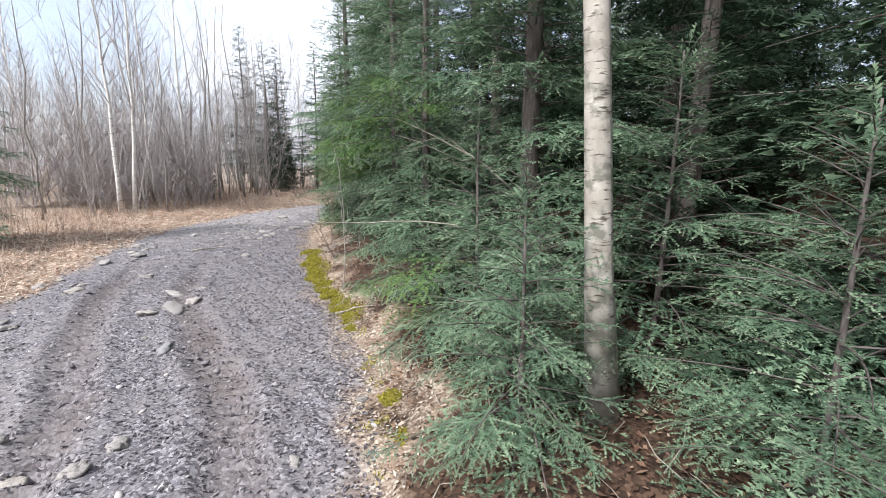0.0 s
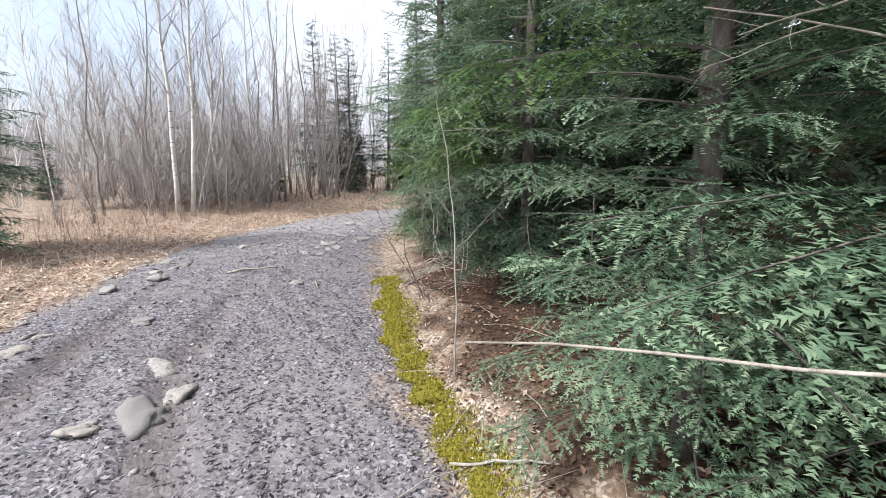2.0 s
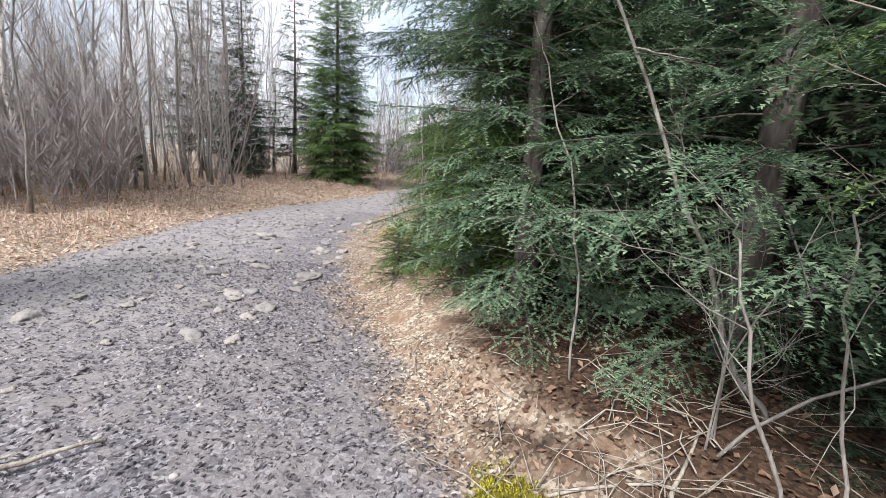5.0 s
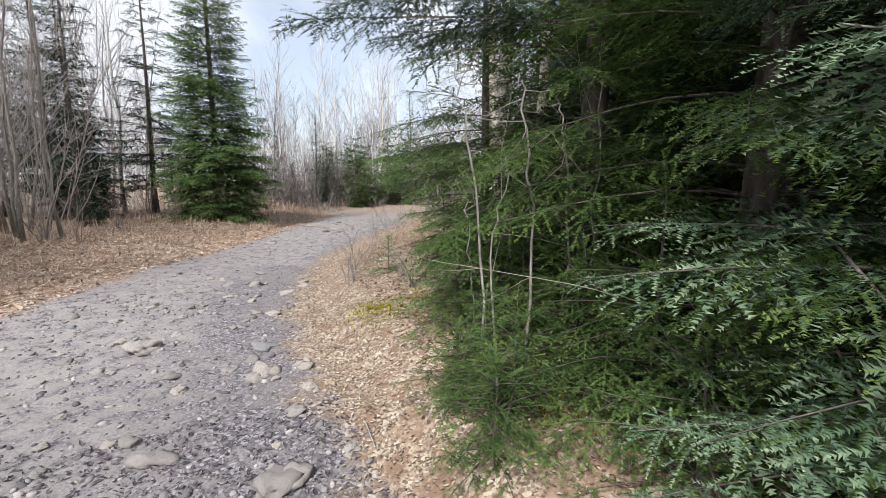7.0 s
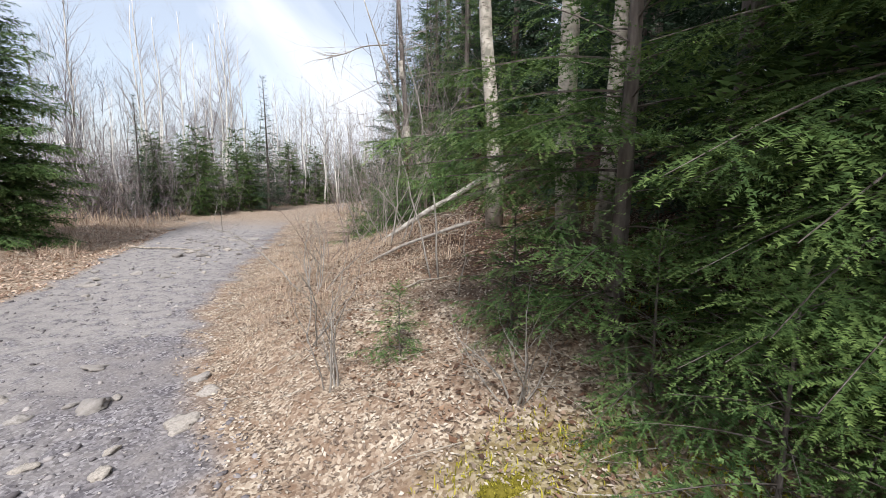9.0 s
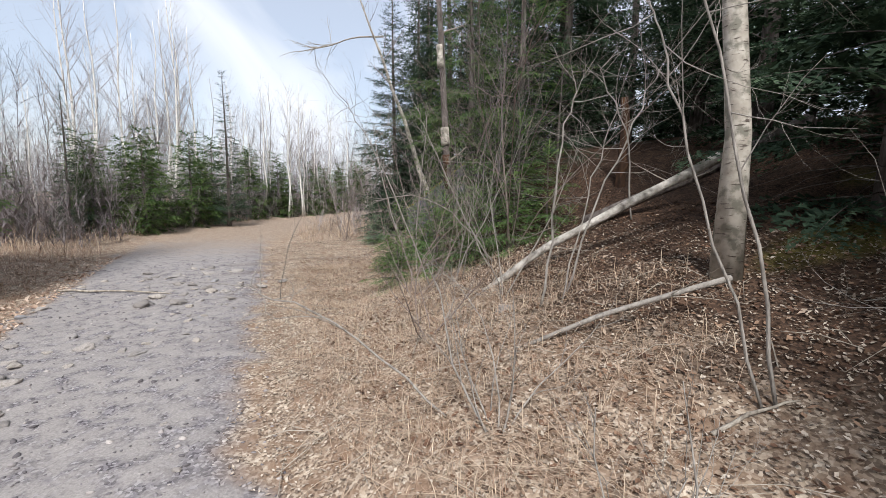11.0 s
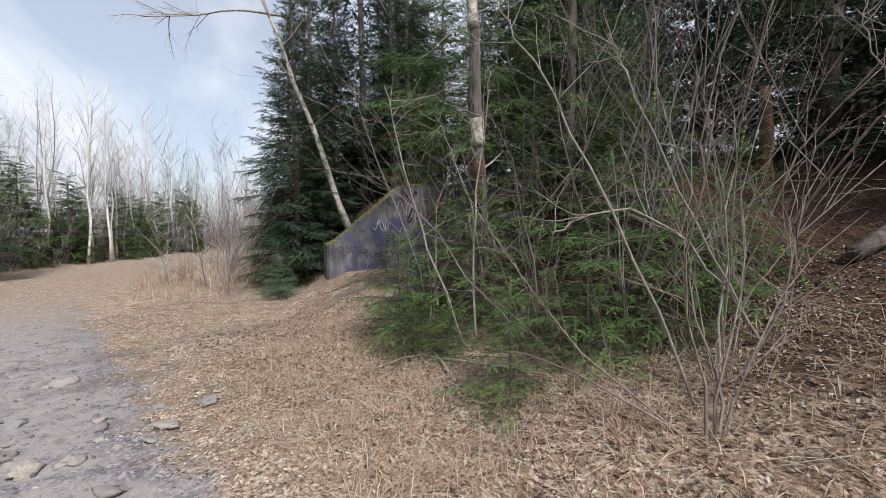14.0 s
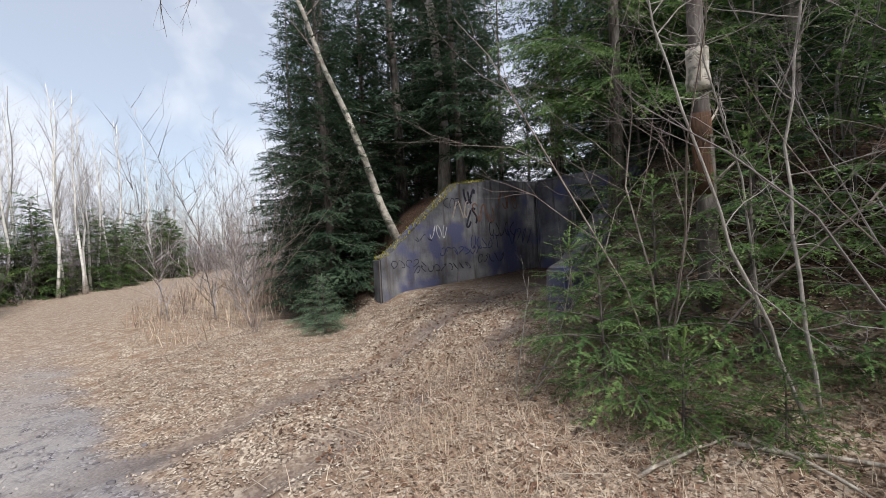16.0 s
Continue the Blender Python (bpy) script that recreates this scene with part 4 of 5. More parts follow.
# ---------------------------------------------------------------- bare saplings and shrubs beside the path
for i, (x, y, h, st, sp) in enumerate(((-1.75, 6.9, 1.6, 4, 0.4), (-1.6, 8.0, 1.8, 4, 0.4), (-2.45, 16.3, 1.2, 7, 0.6), (-1.7, 17.5, 1.1, 5, 0.6), (-0.2, 18.4, 2.2, 5, 0.4), (0.5, 18.9, 2.4, 4, 0.35),
                                       (0.95, 19.6, 2.4, 3, 0.35), (-3.1, 14.6, 0.9, 5, 0.4), (1.6, 22.0, 1.2, 4, 0.5), (0.9, 4.9, 2.2, 3, 0.3), (-0.9, 17.3, 1.6, 4, 0.5), (-2.9, 15.3, 0.9, 6, 0.6), (4.0, 26.6, 2.6, 6, 0.4), (-2.6, 13.5, 0.7, 5, 0.6))):
    stand(shrub("bare_shrub", "thin bare grey shrub with fine forked twigs", h, st, 80 + i, GREYBARK if i % 3 else TWIG, sp, 0.008, 2, 5, sides=4, wob=0.26), x, y)


def sapling(label, pts, rad, seed, twigs=6, mat=GREYBARK, name="bare_sapling", up=0.15):
    """One crooked bare stem with fine side twigs, through a few given places."""
    r = np.random.RandomState(seed)
    ob = tagged(new(name), label, "sapling")
    pts = [np.array(p, float) for p in pts]
    pts[0][2] = gz(pts[0][0], pts[0][1]) - 0.05
    top = pts[-1] + (pts[-1] - pts[-2]) * 0.25
    K = np.array([*pts, top])
    t = np.linspace(0, 1, 14)
    w = np.linspace(0, 1, len(K))
    P = np.stack([np.interp(t, w, K[:, k]) for k in range(3)], -1)
    for k in range(2):
        P[1:-1] = 0.25 * P[:-2] + 0.5 * P[1:-1] + 0.25 * P[2:]
    P[1:] += r.uniform(-0.022, 0.022, (13, 3))
    st, tw = Pile(), Pile()
    st.add(*tube(P, rad * (1.02 - 0.72 * t), 6))
    for i in range(twigs):
        q = r.uniform(0.25, 0.98)
        p = np.array([np.interp(q, t, P[:, k]) for k in range(3)])
        limb(tw, r, p, unit(r.uniform(-1, 1, 3)) + np.array([0, 0, 0.45]), r.uniform(0.25, 0.8), rad * 0.36, 2, 4, 4, 46, up, 0.26)
    part("stem", st, mat, ob)
    if twigs:
        tagged(part("twig_work", tw, mat, ob), kind="stuff")
    return ob


THIN = "thin crooked bare sapling among the firs"
for i, (rad, tw, *pts) in enumerate((
        (0.024, 7, (-1.19, 8.13, 0.2), (-1.46, 8.21, 0.64), (-1.68, 8.37, 1.39), (-2.06, 8.53, 2.23)),
        (0.014, 5, (-1.62, 7.53, 0.2), (-1.83, 7.63, 0.74), (-1.88, 7.73, 1.18)),
        (0.013, 6, (-2.0, 8.58, 0.2), (-1.95, 8.79, 1.08), (-2.18, 8.97, 1.96)),
        (0.014, 6, (-2.0, 9.52, 0.2), (-2.05, 9.81, 1.46), (-2.34, 10.0, 2.43)),
        (0.012, 4, (-1.48, 7.32, 0.2), (-1.45, 7.49, 0.96), (-1.56, 7.56, 1.3)),
        (0.012, 4, (-1.45, 7.57, 0.2), (-1.42, 7.74, 0.93), (-1.41, 7.83, 1.36)),
        (0.012, 5, (-1.28, 5.3, 0.2), (-1.32, 5.74, 1.1), (-1.5, 6.0, 1.9)),
        (0.013, 4, (-2.65, 11.77, 0.3), (-2.66, 11.87, 0.85), (-2.68, 11.95, 1.3)),
        (0.017, 5, (-2.73, 11.47, 0.3), (-2.72, 11.66, 1.38), (-2.8, 11.83, 2.07)),
        (0.013, 5, (-2.72, 11.38, 0.3), (-2.71, 11.52, 1.13), (-2.61, 11.53, 1.49)),
        (0.017, 5, (-2.58, 11.24, 0.3), (-2.49, 11.4, 1.49), (-2.51, 11.51, 2.02)),
        (0.016, 4, (-2.25, 11.33, 0.3), (-2.15, 11.46, 1.28), (-2.17, 11.59, 1.94)),
        (0.015, 5, (-2.2, 11.25, 0.3), (-2.05, 11.35, 1.17), (-1.95, 11.5, 2.16)),
        (0.022, 8, (0.88, 20.32, 0.3), (0.82, 20.56, 0.92), (0.75, 20.83, 1.59), (0.7, 21.06, 2.63)),
        (0.022, 8, (0.95, 20.25, 0.3), (1.0, 20.35, 1.2), (1.12, 20.3, 2.0), (1.1, 20.2, 2.9)),
        (0.012, 1, (1.38, 20.99, 0.3), (1.42, 20.89, 0.73), (1.47, 20.75, 1.1)),
        (0.018, 8, (0.2, 18.1, 0.6), (0.0, 18.5, 1.3), (-0.35, 18.9, 1.65), (-0.75, 19.3, 1.5)),
        (0.016, 8, (0.1, 18.1, 0.6), (-0.05, 18.6, 1.6), (-0.2, 19.0, 2.5)),
        (0.020, 5, (-1.15, 16.75, 0.5), (-1.05, 16.7, 1.3), (-1.02, 16.7, 1.95), (-0.95, 16.65, 2.4)),
        (0.016, 7, (-0.95, 16.65, 0.5), (-0.72, 16.4, 1.84), (-0.57, 16.2, 2.43)),
        (0.016, 8, (-0.45, 18.6, 0.6), (-0.62, 19.1, 1.7), (-0.8, 19.6, 2.55)),
        (0.020, 6, (1.15, 16.8, 1.1), (1.2, 16.9, 2.3), (1.06, 17.2, 3.0)),
        (0.017, 7, (-1.69, 15.17, 0.4), (-1.62, 15.4, 1.74), (-1.68, 15.68, 2.71)),
        (0.014, 7, (-1.74, 15.21, 0.4), (-1.81, 15.59, 1.73), (-1.85, 15.79, 2.43)),
        (0.013, 7, (-1.1, 16.6, 0.5), (-0.75, 16.6, 1.5), (-0.5, 16.5, 2.2)),
        (0.010, 2, (-1.87, 14.71, 0.4), (-1.75, 14.76, 1.1)),
        (0.017, 8, (1.55, 20.3, 0.7), (1.45, 20.4, 1.6), (1.2, 20.7, 2.5)),
        (0.014, 7, (-2.4, 16.6, 0.3), (-2.7, 17.2, 0.8), (-3.0, 17.7, 1.0)))):
    sapling(THIN if i < 13 else "bare crooked sapling on the leafy bank", pts, rad * (0.6 if i < 13 else 0.58), 200 + i, tw + (0 if i < 13 else 4))


def dead_branch(tree, pts, rad, seed, twigs=3, reach=1.0):
    """A bleached bare branch that reaches out of a tree, as one of its parts."""
    r = np.random.RandomState(seed)
    t = np.linspace(0, 1, 12)
    K = np.array(pts, float)
    w = np.linspace(0, 1, len(K))
    P = np.stack([np.interp(t, w, K[:, k]) for k in range(3)], -1)
    P[1:-1] = 0.25 * P[:-2] + 0.5 * P[1:-1] + 0.25 * P[2:]
    P += r.uniform(-0.008, 0.008, P.shape)
    br = Pile()
    br.add(*tube(P, rad * (1.05 - 0.75 * t), 5))
    for i in range(twigs):
        q = r.uniform(0.3, 0.95)
        p = np.array([np.interp(q, t, P[:, k]) for k in range(3)])
        limb(br, r, p, unit(P[-1] - P[0]) + r.uniform(-0.8, 0.8, 3), r.uniform(0.12, 0.4) * reach, rad * 0.4, 1, 4, 4, 40, 0.1, 0.2)
    ob = tagged(part("dead_branch", br, DEAD, tree, "bleached bare branch"), kind="stuff")
    ob.matrix_parent_inverse = tree.matrix_basis.inverted()
    return ob


dead_branch(sap_b, [(0.28, 3.2, 1.1), (0.05, 3.12, 1.24), (-0.5, 3.25, 1.22), (-1.03, 3.36, 1.18)], 0.006, 1, 0)
dead_branch(big_a, [(0.85, 4.2, 1.2), (0.6, 3.75, 1.46), (0.3, 3.75, 1.7), (-0.1, 4.0, 1.93), (-0.5, 4.2, 2.1)], 0.013, 2, 4)
dead_branch(big_a, [(0.85, 4.2, 1.5), (0.45, 3.8, 1.62), (0.2, 3.88, 1.68), (-0.43, 4.15, 1.93)], 0.008, 3, 2)
dead_branch(high, [(-0.75, 7.05, 0.6), (-0.98, 6.6, 1.04), (-1.6, 6.85, 1.43), (-2.4, 7.35, 1.8)], 0.0045, 4, 8)
dead_branch(lean_tree, [(5.5, 26.35, 6.7), (5.0, 27.2, 6.75), (4.5, 28.1, 6.5), (4.0, 29.0, 6.4)], 0.03, 8, 14, 3.2)
dead_branch(big_c, [(-1.55, 12.05, 1.4), (-2.2, 11.2, 1.48), (-2.7, 10.9, 1.7)], 0.008, 6, 2)
dead_branch(low_a, [(-2.2, 10.7, 0.9), (-2.6, 10.72, 1.02), (-3.3, 11.25, 1.12)], 0.0035, 7, 3)

# ---------------------------------------------------------------- sticks
def stick(name, label, a, b, rad, seed, sag=0.0):
    r = np.random.RandomState(seed)
    p = Pile()
    u = np.linspace(0, 1, 8)
    P = np.array(a) * (1 - u)[:, None] + np.array(b) * u[:, None] + r.uniform(-0.012, 0.012, (8, 3))
    P[:, 2] += sag * np.sin(u * np.pi)
    p.add(*tube(P, rad * (1.05 - 0.6 * u), 5))
    ob = new(name, p.mesh(name, DEAD, True))
    return tagged(ob, label, "stick")


for i, (x0, y0, x1, y1, w) in enumerate(((-4.85, 8.05, -4.3, 8.4, 0.018), (-3.45, 7.85, -3.28, 7.55, 0.014), (-4.75, 8.2, -4.6, 8.35, 0.01), (-3.3, 24.1, -2.1, 22.7, 0.02),
                                         (0.75, 20.75, 0.2, 19.5, 0.016), (0.62, 21.25, 0.85, 20.7, 0.014), (0.85, 20.7, 0.25, 20.25, 0.016), (-2.1, 7.6, -1.6, 8.1, 0.012), (-2.4, 8.0, -1.75, 7.8, 0.01),
                                         (-1.2, 4.6, -0.7, 4.5, 0.01), (-2.0, 15.4, -1.6, 15.1, 0.012), (-2.0, 13.2, -2.35, 13.0, 0.02))):
    stick("fallen_stick", "bleached bare stick lying on the ground", (x0, y0, gz(x0, y0) + w), (x1, y1, gz(x1, y1) + w), w, i, 0.02)

# ---------------------------------------------------------------- moss, stones
def lump(rad, seed, flat=0.6, sub=2, rough=0.25):
    bm = bmesh.new()
    bmesh.ops.create_icosphere(bm, subdivisions=sub, radius=rad)
    off = Vector((seed * 3.1, seed * 1.7, seed * 0.9))
    for v in bm.verts:
        k = 1 + rough * noise.noise(v.co / rad * 1.1 + off) + 0.5 * rough * noise.noise(v.co / rad * 2.7 + off)
        v.co = Vector((v.co.x * k * 1.25, v.co.y * k, v.co.z * k * flat))
    return bm


moss_meshes = []
for i in range(4):
    me = bpy.data.meshes.new("moss_mound")
    b = lump(0.2, i, 0.42, 3, 0.5)
    b.to_mesh(me)
    b.free()
    me.materials.append(MOSSBED)
    me.polygons.foreach_set("use_smooth", np.ones(len(me.polygons), bool))
    moss_meshes.append(me)
moss_tufts = []
for me in moss_meshes:
    tr = np.random.RandomState(len(moss_tufts))
    co = np.array([v.co for v in me.vertices])
    no = np.array([v.normal for v in me.vertices])
    at = np.nonzero(co[:, 2] > -0.03)[0]
    at = at[tr.randint(len(at), size=5200)]
    base = co[at] + tr.normal(0, 0.012, (len(at), 3))
    out = no[at] + tr.normal(0, 0.45, (len(at), 3))
    out *= (tr.uniform(0.012, 0.026, len(at)) / np.linalg.norm(out, axis=1))[:, None]
    wide = np.cross(out, tr.normal(0, 1, out.shape))
    wide *= (0.0045 / np.linalg.norm(wide, axis=1))[:, None]
    V = np.stack([base - wide, base + wide, base + out], 1).reshape(-1, 3)
    moss_tufts.append(mesh_of("moss_pile", V, np.arange(len(V)).reshape(-1, 3), MOSS))
moss_rng = np.random.RandomState(17)
MOUNDS = [(-0.3, 2.7, 0.5), (-0.2, 2.3, 0.4), (-3.0, 13.2, 0.5), (-2.9, 12.9, 0.4)]
for y in np.arange(4.1, 7.9, 0.2):
    x = np.interp(y, EDGE_R[:, 1], EDGE_R[:, 0]) + 0.15 + moss_rng.uniform(-0.05, 0.06)
    MOUNDS.append((x, y, np.interp(y, [4, 5.5, 7.8], [0.5, 0.72, 0.85]) * moss_rng.uniform(0.8, 1.15)))
for i, (x, y, s) in enumerate(MOUNDS):
    o = tagged(new("moss_mound", moss_meshes[i % 4]), "bright yellow-green moss mound edging the track", "moss", "moss along the verge")
    o.matrix_basis = pose(x, y, gz(x, y) - 0.03, 0, 0, i * 77) @ Matrix.Scale(s * 0.95, 4)
    tagged(part("moss_pile", moss_tufts[i % 4], MOSS, o), kind="stuff")

stone_meshes = []
for i in range(7):
    me = bpy.data.meshes.new("stone")
    b = lump(0.5, 20 + i, 0.5, 3, 0.75)
    b.to_mesh(me)
    b.free()
    me.materials.append(STONE)
    me.polygons.foreach_set("use_smooth", np.ones(len(me.polygons), bool))
    stone_meshes.append(me)


def put_stone(x, y, size, i):
    o = tagged(new("stone", stone_meshes[i % 7]), "rounded pale stone half sunk in the gravel track", "stone", "stones on the track")
    o.matrix_basis = pose(x, y, gz(x, y) + 0.02 * size, rng.uniform(-15, 15), rng.uniform(-15, 15), rng.uniform(0, 360)) @ Matrix.Scale(size, 4)


for i, (x, y, s) in enumerate(((-3.1, 4.75, 0.26), (-3.05, 5.0, 0.18), (-3.3, 4.55, 0.16), (-1.91, 2.25, 0.11), (-1.95, 2.0, 0.1), (-2.26, 1.97, 0.13), (-4.01, 11.25, 0.2), (-4.63, 11.7, 0.16), (-5.1, 13.5, 0.28), (-4.1, 13.2, 0.16),
                               (-3.8, 12.65, 0.13), (-4.15, 12.55, 0.13), (-5.7, 7.0, 0.17), (-5.57, 7.58, 0.2), (-6.2, 8.5, 0.13), (-5.9, 7.9, 0.14), (-3.48, 5.35, 0.24), (-2.6, 22.2, 0.24), (-2.3, 22.6, 0.2), (-2.2, 22.0, 0.2), (-1.6, 22.4, 0.15),
                               (-0.5, 22.2, 0.12), (-1.1, 17.1, 0.14))):
    put_stone(x, y, s, i)
done = 0
while done < 330:
    x, y = rng.uniform(-7, -0.5), rng.uniform(0.8, 25)
    d, l = offset(EDGE_R, np.array([x]), np.array([y]))[0][0], -offset(EDGE_L, np.array([x]), np.array([y]))[0][0]
    heavy = (9.5 < y < 16 and d > -2.2) or (d < -2.8 and y < 9) or y > 20
    if max(d, l) < 0.05 and (heavy or rng.rand() < 0.13):
        put_stone(x, y, float(np.clip(rng.lognormal(-2.65, 0.42), 0.04, 0.17)), done)
        done += 1


def scatter(n, x0, x1, y0, y1, test):
    """Random places that pass a test on (d, l, s, x, y)."""
    out = []
    got = 0
    while got < n:
        x, y = rng.uniform(x0, x1, n * 2), rng.uniform(y0, y1, n * 2)
        d, s = offset(EDGE_R, x, y)
        l = -offset(EDGE_L, x, y)[0]
        ok = test(d, l, s, x, y)
        out.append(np.stack([x[ok], y[ok]], -1))
        got += ok.sum()
    return np.concatenate(out)[:n]


def spread_shapes(name, label, category, V, F, P, sizes, mat, tilt, lift, flat=False):
    """One mesh of many small turned copies of a shape."""
    n = len(P)
    z = land(P[:, 0], P[:, 1])
    yaw = rng.uniform(0, 6.28, n)
    tx, ty = rng.normal(0, tilt, n), rng.normal(0, tilt, n)
    X = V[None, :, 0] * sizes[:, None] * rng.uniform(0.75, 1.3, n)[:, None]
    Y = V[None, :, 1] * sizes[:, None]
    Z = V[None, :, 2] * sizes[:, None] * rng.uniform(0.5, 1.4, n)[:, None] + X * tx[:, None] + Y * ty[:, None]
    c, s = np.cos(yaw)[:, None], np.sin(yaw)[:, None]
    W = np.stack([X * c - Y * s + P[:, :1], X * s + Y * c + P[:, 1:], Z + (z + lift)[:, None]], -1).reshape(-1, 3)
    FF = (F[None] + (np.arange(n) * len(V))[:, None, None]).reshape(-1, F.shape[1])
    return tagged(new(name, mesh_of(name, W, FF, mat, not flat)), label, category, kind="stuff")


bm = bmesh.new()
bmesh.ops.create_icosphere(bm, subdivisions=1, radius=0.5)
PV = np.array([(v.co.x * 1.2, v.co.y, v.co.z * 0.62) for v in bm.verts])
PF = np.array([[v.index for v in f.verts] for f in bm.faces])
bm.free()
PV *= rng.uniform(0.8, 1.2, (len(PV), 1))
P = scatter(12500, -7.4, 0.6, 0.6, 26, lambda d, l, s, x, y: (np.maximum(d, l) < 0.15) & ((rng.rand(len(d)) < 0.4 + 0.6 * ((s > 9) & (s < 15.5)))))
spread_shapes("gravel", "loose grey gravel pebbles on the track", "gravel", PV, PF, P, np.clip(rng.lognormal(-3.9, 0.5, len(P)), 0.008, 0.06), PEBBLE, 0.2, 0.0)

LV = np.array([(-0.5, 0, 0.05), (-0.05, 0.3, 0.16), (-0.05, -0.3, 0.12), (0.02, 0, 0.0), (0.5, 0.02, 0.14)])
LF = np.array([(0, 3, 1), (0, 2, 3), (3, 4, 1), (3, 2, 4)])
P = scatter(95000, -4.2, 7.5, 0.6, 27, lambda d, l, s, x, y: (d > -0.15) & (d < np.where(s > 10, 4.2, 0.35 + 0.15 * np.sin(3 * s))) & (rng.rand(len(d)) < np.where(d < 0.1, 0.3, 1)) & off_cart(x, y))
spread_shapes("leaf_litter", "dry tan fallen leaves covering the verge", "leaf litter", LV, LF, P, rng.uniform(0.012, 0.033, len(P)), LEAF_TAN, 0.35, 0.012, True)
P = scatter(22000, -3, 6, 0.6, 24, lambda d, l, s, x, y: (d > np.where(s > 9, 0.7, 0.2)) & (d < np.where(s > 9, 5, 2.2)))
spread_shapes("leaf_litter", "red-brown fallen leaves under the trees", "leaf litter", LV, LF, P, rng.uniform(0.02, 0.052, len(P)), LEAF_RED, 0.35, 0.014, True)
P = scatter(26000, -7, 0.4, 0.6, 12, lambda d, l, s, x, y: (np.maximum(d, l) < 0.1) & (rng.rand(len(d)) < np.clip(1.25 + d * 0.33, 0.1, 1)))
spread_shapes("leaf_bits", "grey weathered leaf scraps trodden into the track", "leaf litter", LV, LF, P, rng.uniform(0.012, 0.036, len(P)), LEAF_GREY, 0.3, 0.006, True)
P = scatter(16000, -12, -1, 4, 28, lambda d, l, s, x, y: (l > -0.1) & (l < 3.5))
spread_shapes("leaf_litter", "orange-brown leaves and dead bracken on the far verge", "leaf litter", LV, LF, P, rng.uniform(0.03, 0.08, len(P)), RUST, 0.4, 0.015, True)


def blades(name, label, P, h, mat, per, spread, lay, thick=1.0):
    V, F = [], []
    n = len(P) * per
    B = np.repeat(P, per, 0) + rng.normal(0, spread, (n, 2))
    z = land(B[:, 0], B[:, 1])
    az, hh, ln = rng.uniform(0, 6.28, n), h * rng.uniform(0.5, 1.2, n), rng.uniform(0.2, lay, n)
    w = (0.0012 + 0.0016 * rng.rand(n)) * thick
    dx, dy = np.cos(az), np.sin(az)
    o = np.stack([B[:, 0], B[:, 1], z - 0.01], -1)
    sd = np.stack([-dy * w, dx * w, 0 * w], -1)
    m = o + np.stack([dx * hh * ln * 0.35, dy * hh * ln * 0.35, hh * 0.62 / (0.6 + ln)], -1)
    t = o + np.stack([dx * hh * ln, dy * hh * ln, hh * 0.9 / (0.6 + ln) ** 1.4], -1)
    W = np.stack([o - sd, o + sd, m - sd * 0.8, m + sd * 0.8, t], 1).reshape(-1, 3)
    k = np.arange(n)[:, None, None] * 5
    FF = (np.array([(0, 1, 3), (0, 3, 2), (2, 3, 4)])[None] + k).reshape(-1, 3)
    return tagged(new(name, mesh_of(name, W, FF, mat)), label, "grass", kind="stuff")


P = scatter(900, -3.5, 3, 15.5, 23, lambda d, l, s, x, y: (d > 0.5) & (d < 3.0))
blades("dry_grass", "flattened pale straw grass on the verge", P, 0.17, STRAW, 26, 0.13, 3.2)
P = scatter(1300, -14, -2, 5, 30, lambda d, l, s, x, y: (l > 0.6) & (l < 6))
blades("dry_grass", "rusty dead grass and bracken beside the track", P, 0.30, RUST, 14, 0.18, 2.0, 2.0)
P = scatter(900, -8, 16, 27, 40, lambda d, l, s, x, y: (np.maximum(d, l) > 0.8))
blades("dry_grass", "tall straw grass where the track bends away", P, 0.5, STRAW, 9, 0.2, 1.2, 2.5)



def wooded(box, test):
    """Random places in a box that pass a test on (d, l, x, y)."""
    def place(r, n):
        out = np.zeros((0, 2))
        while len(out) < n:
            x, y = r.uniform(box[0], box[1], 3 * n), r.uniform(box[2], box[3], 3 * n)
            d, l = offset(EDGE_R, x, y)[0], -offset(EDGE_L, x, y)[0]
            out = np.vstack([out, np.stack([x, y], -1)[test(d, l, x, y)]])
        return out[:n]
    return place


GREYWOOD = "dense leafless birch and alder wood, grey and purple"
far_wood("bare_wood", GREYWOOD, 560, wooded((-60, -9, 17, 60), lambda d, l, x, y: l > 4), 3.5, 10, PURPLE, 100, 3, 0.12, 0.15)
far_wood("bare_wood", "thicket of bare alder stems at the wood's edge", 230, wooded((-26, -8, 14.5, 32), lambda d, l, x, y: (l > 2.4) & (l < 9) & (x + 0.55 * (y - 14) < -7.5)), 1.6, 5.0, PURPLE, 60, 4, 0.06, 0.28)
far_wood("bare_wood", "leafless birch wood beyond the bend", 620, wooded((-10, 70, 31, 85), lambda d, l, x, y: (l > 2.5)), 3.0, 9.5, DARKTWIG, 80, 5)
far_wood("bare_wood", "bare brush along the bend of the track", 800, wooded((-5, 34, 29, 52), lambda d, l, x, y: (l > 0.9) & (l < 6)), 0.9, 3.0, DARKTWIG, 50, 6, 0.04, 0.25)
# never in view; added to close off the light from behind
far_wood("bare_wood", "unseen leafless wood added behind the track's start to block light", 300, wooded((-40, 40, -60, -14), lambda d, l, x, y: np.maximum(d, l) > 2), 5, 11, PURPLE, 40, 7)
far_wood("bare_wood", "bare brush between the track and the dark firs", 160, wooded((5, 30, 28, 42), lambda d, l, x, y: (d > 1.2) & (d < 7)), 1.5, 6, PURPLE, 50, 8, 0.05, 0.25)

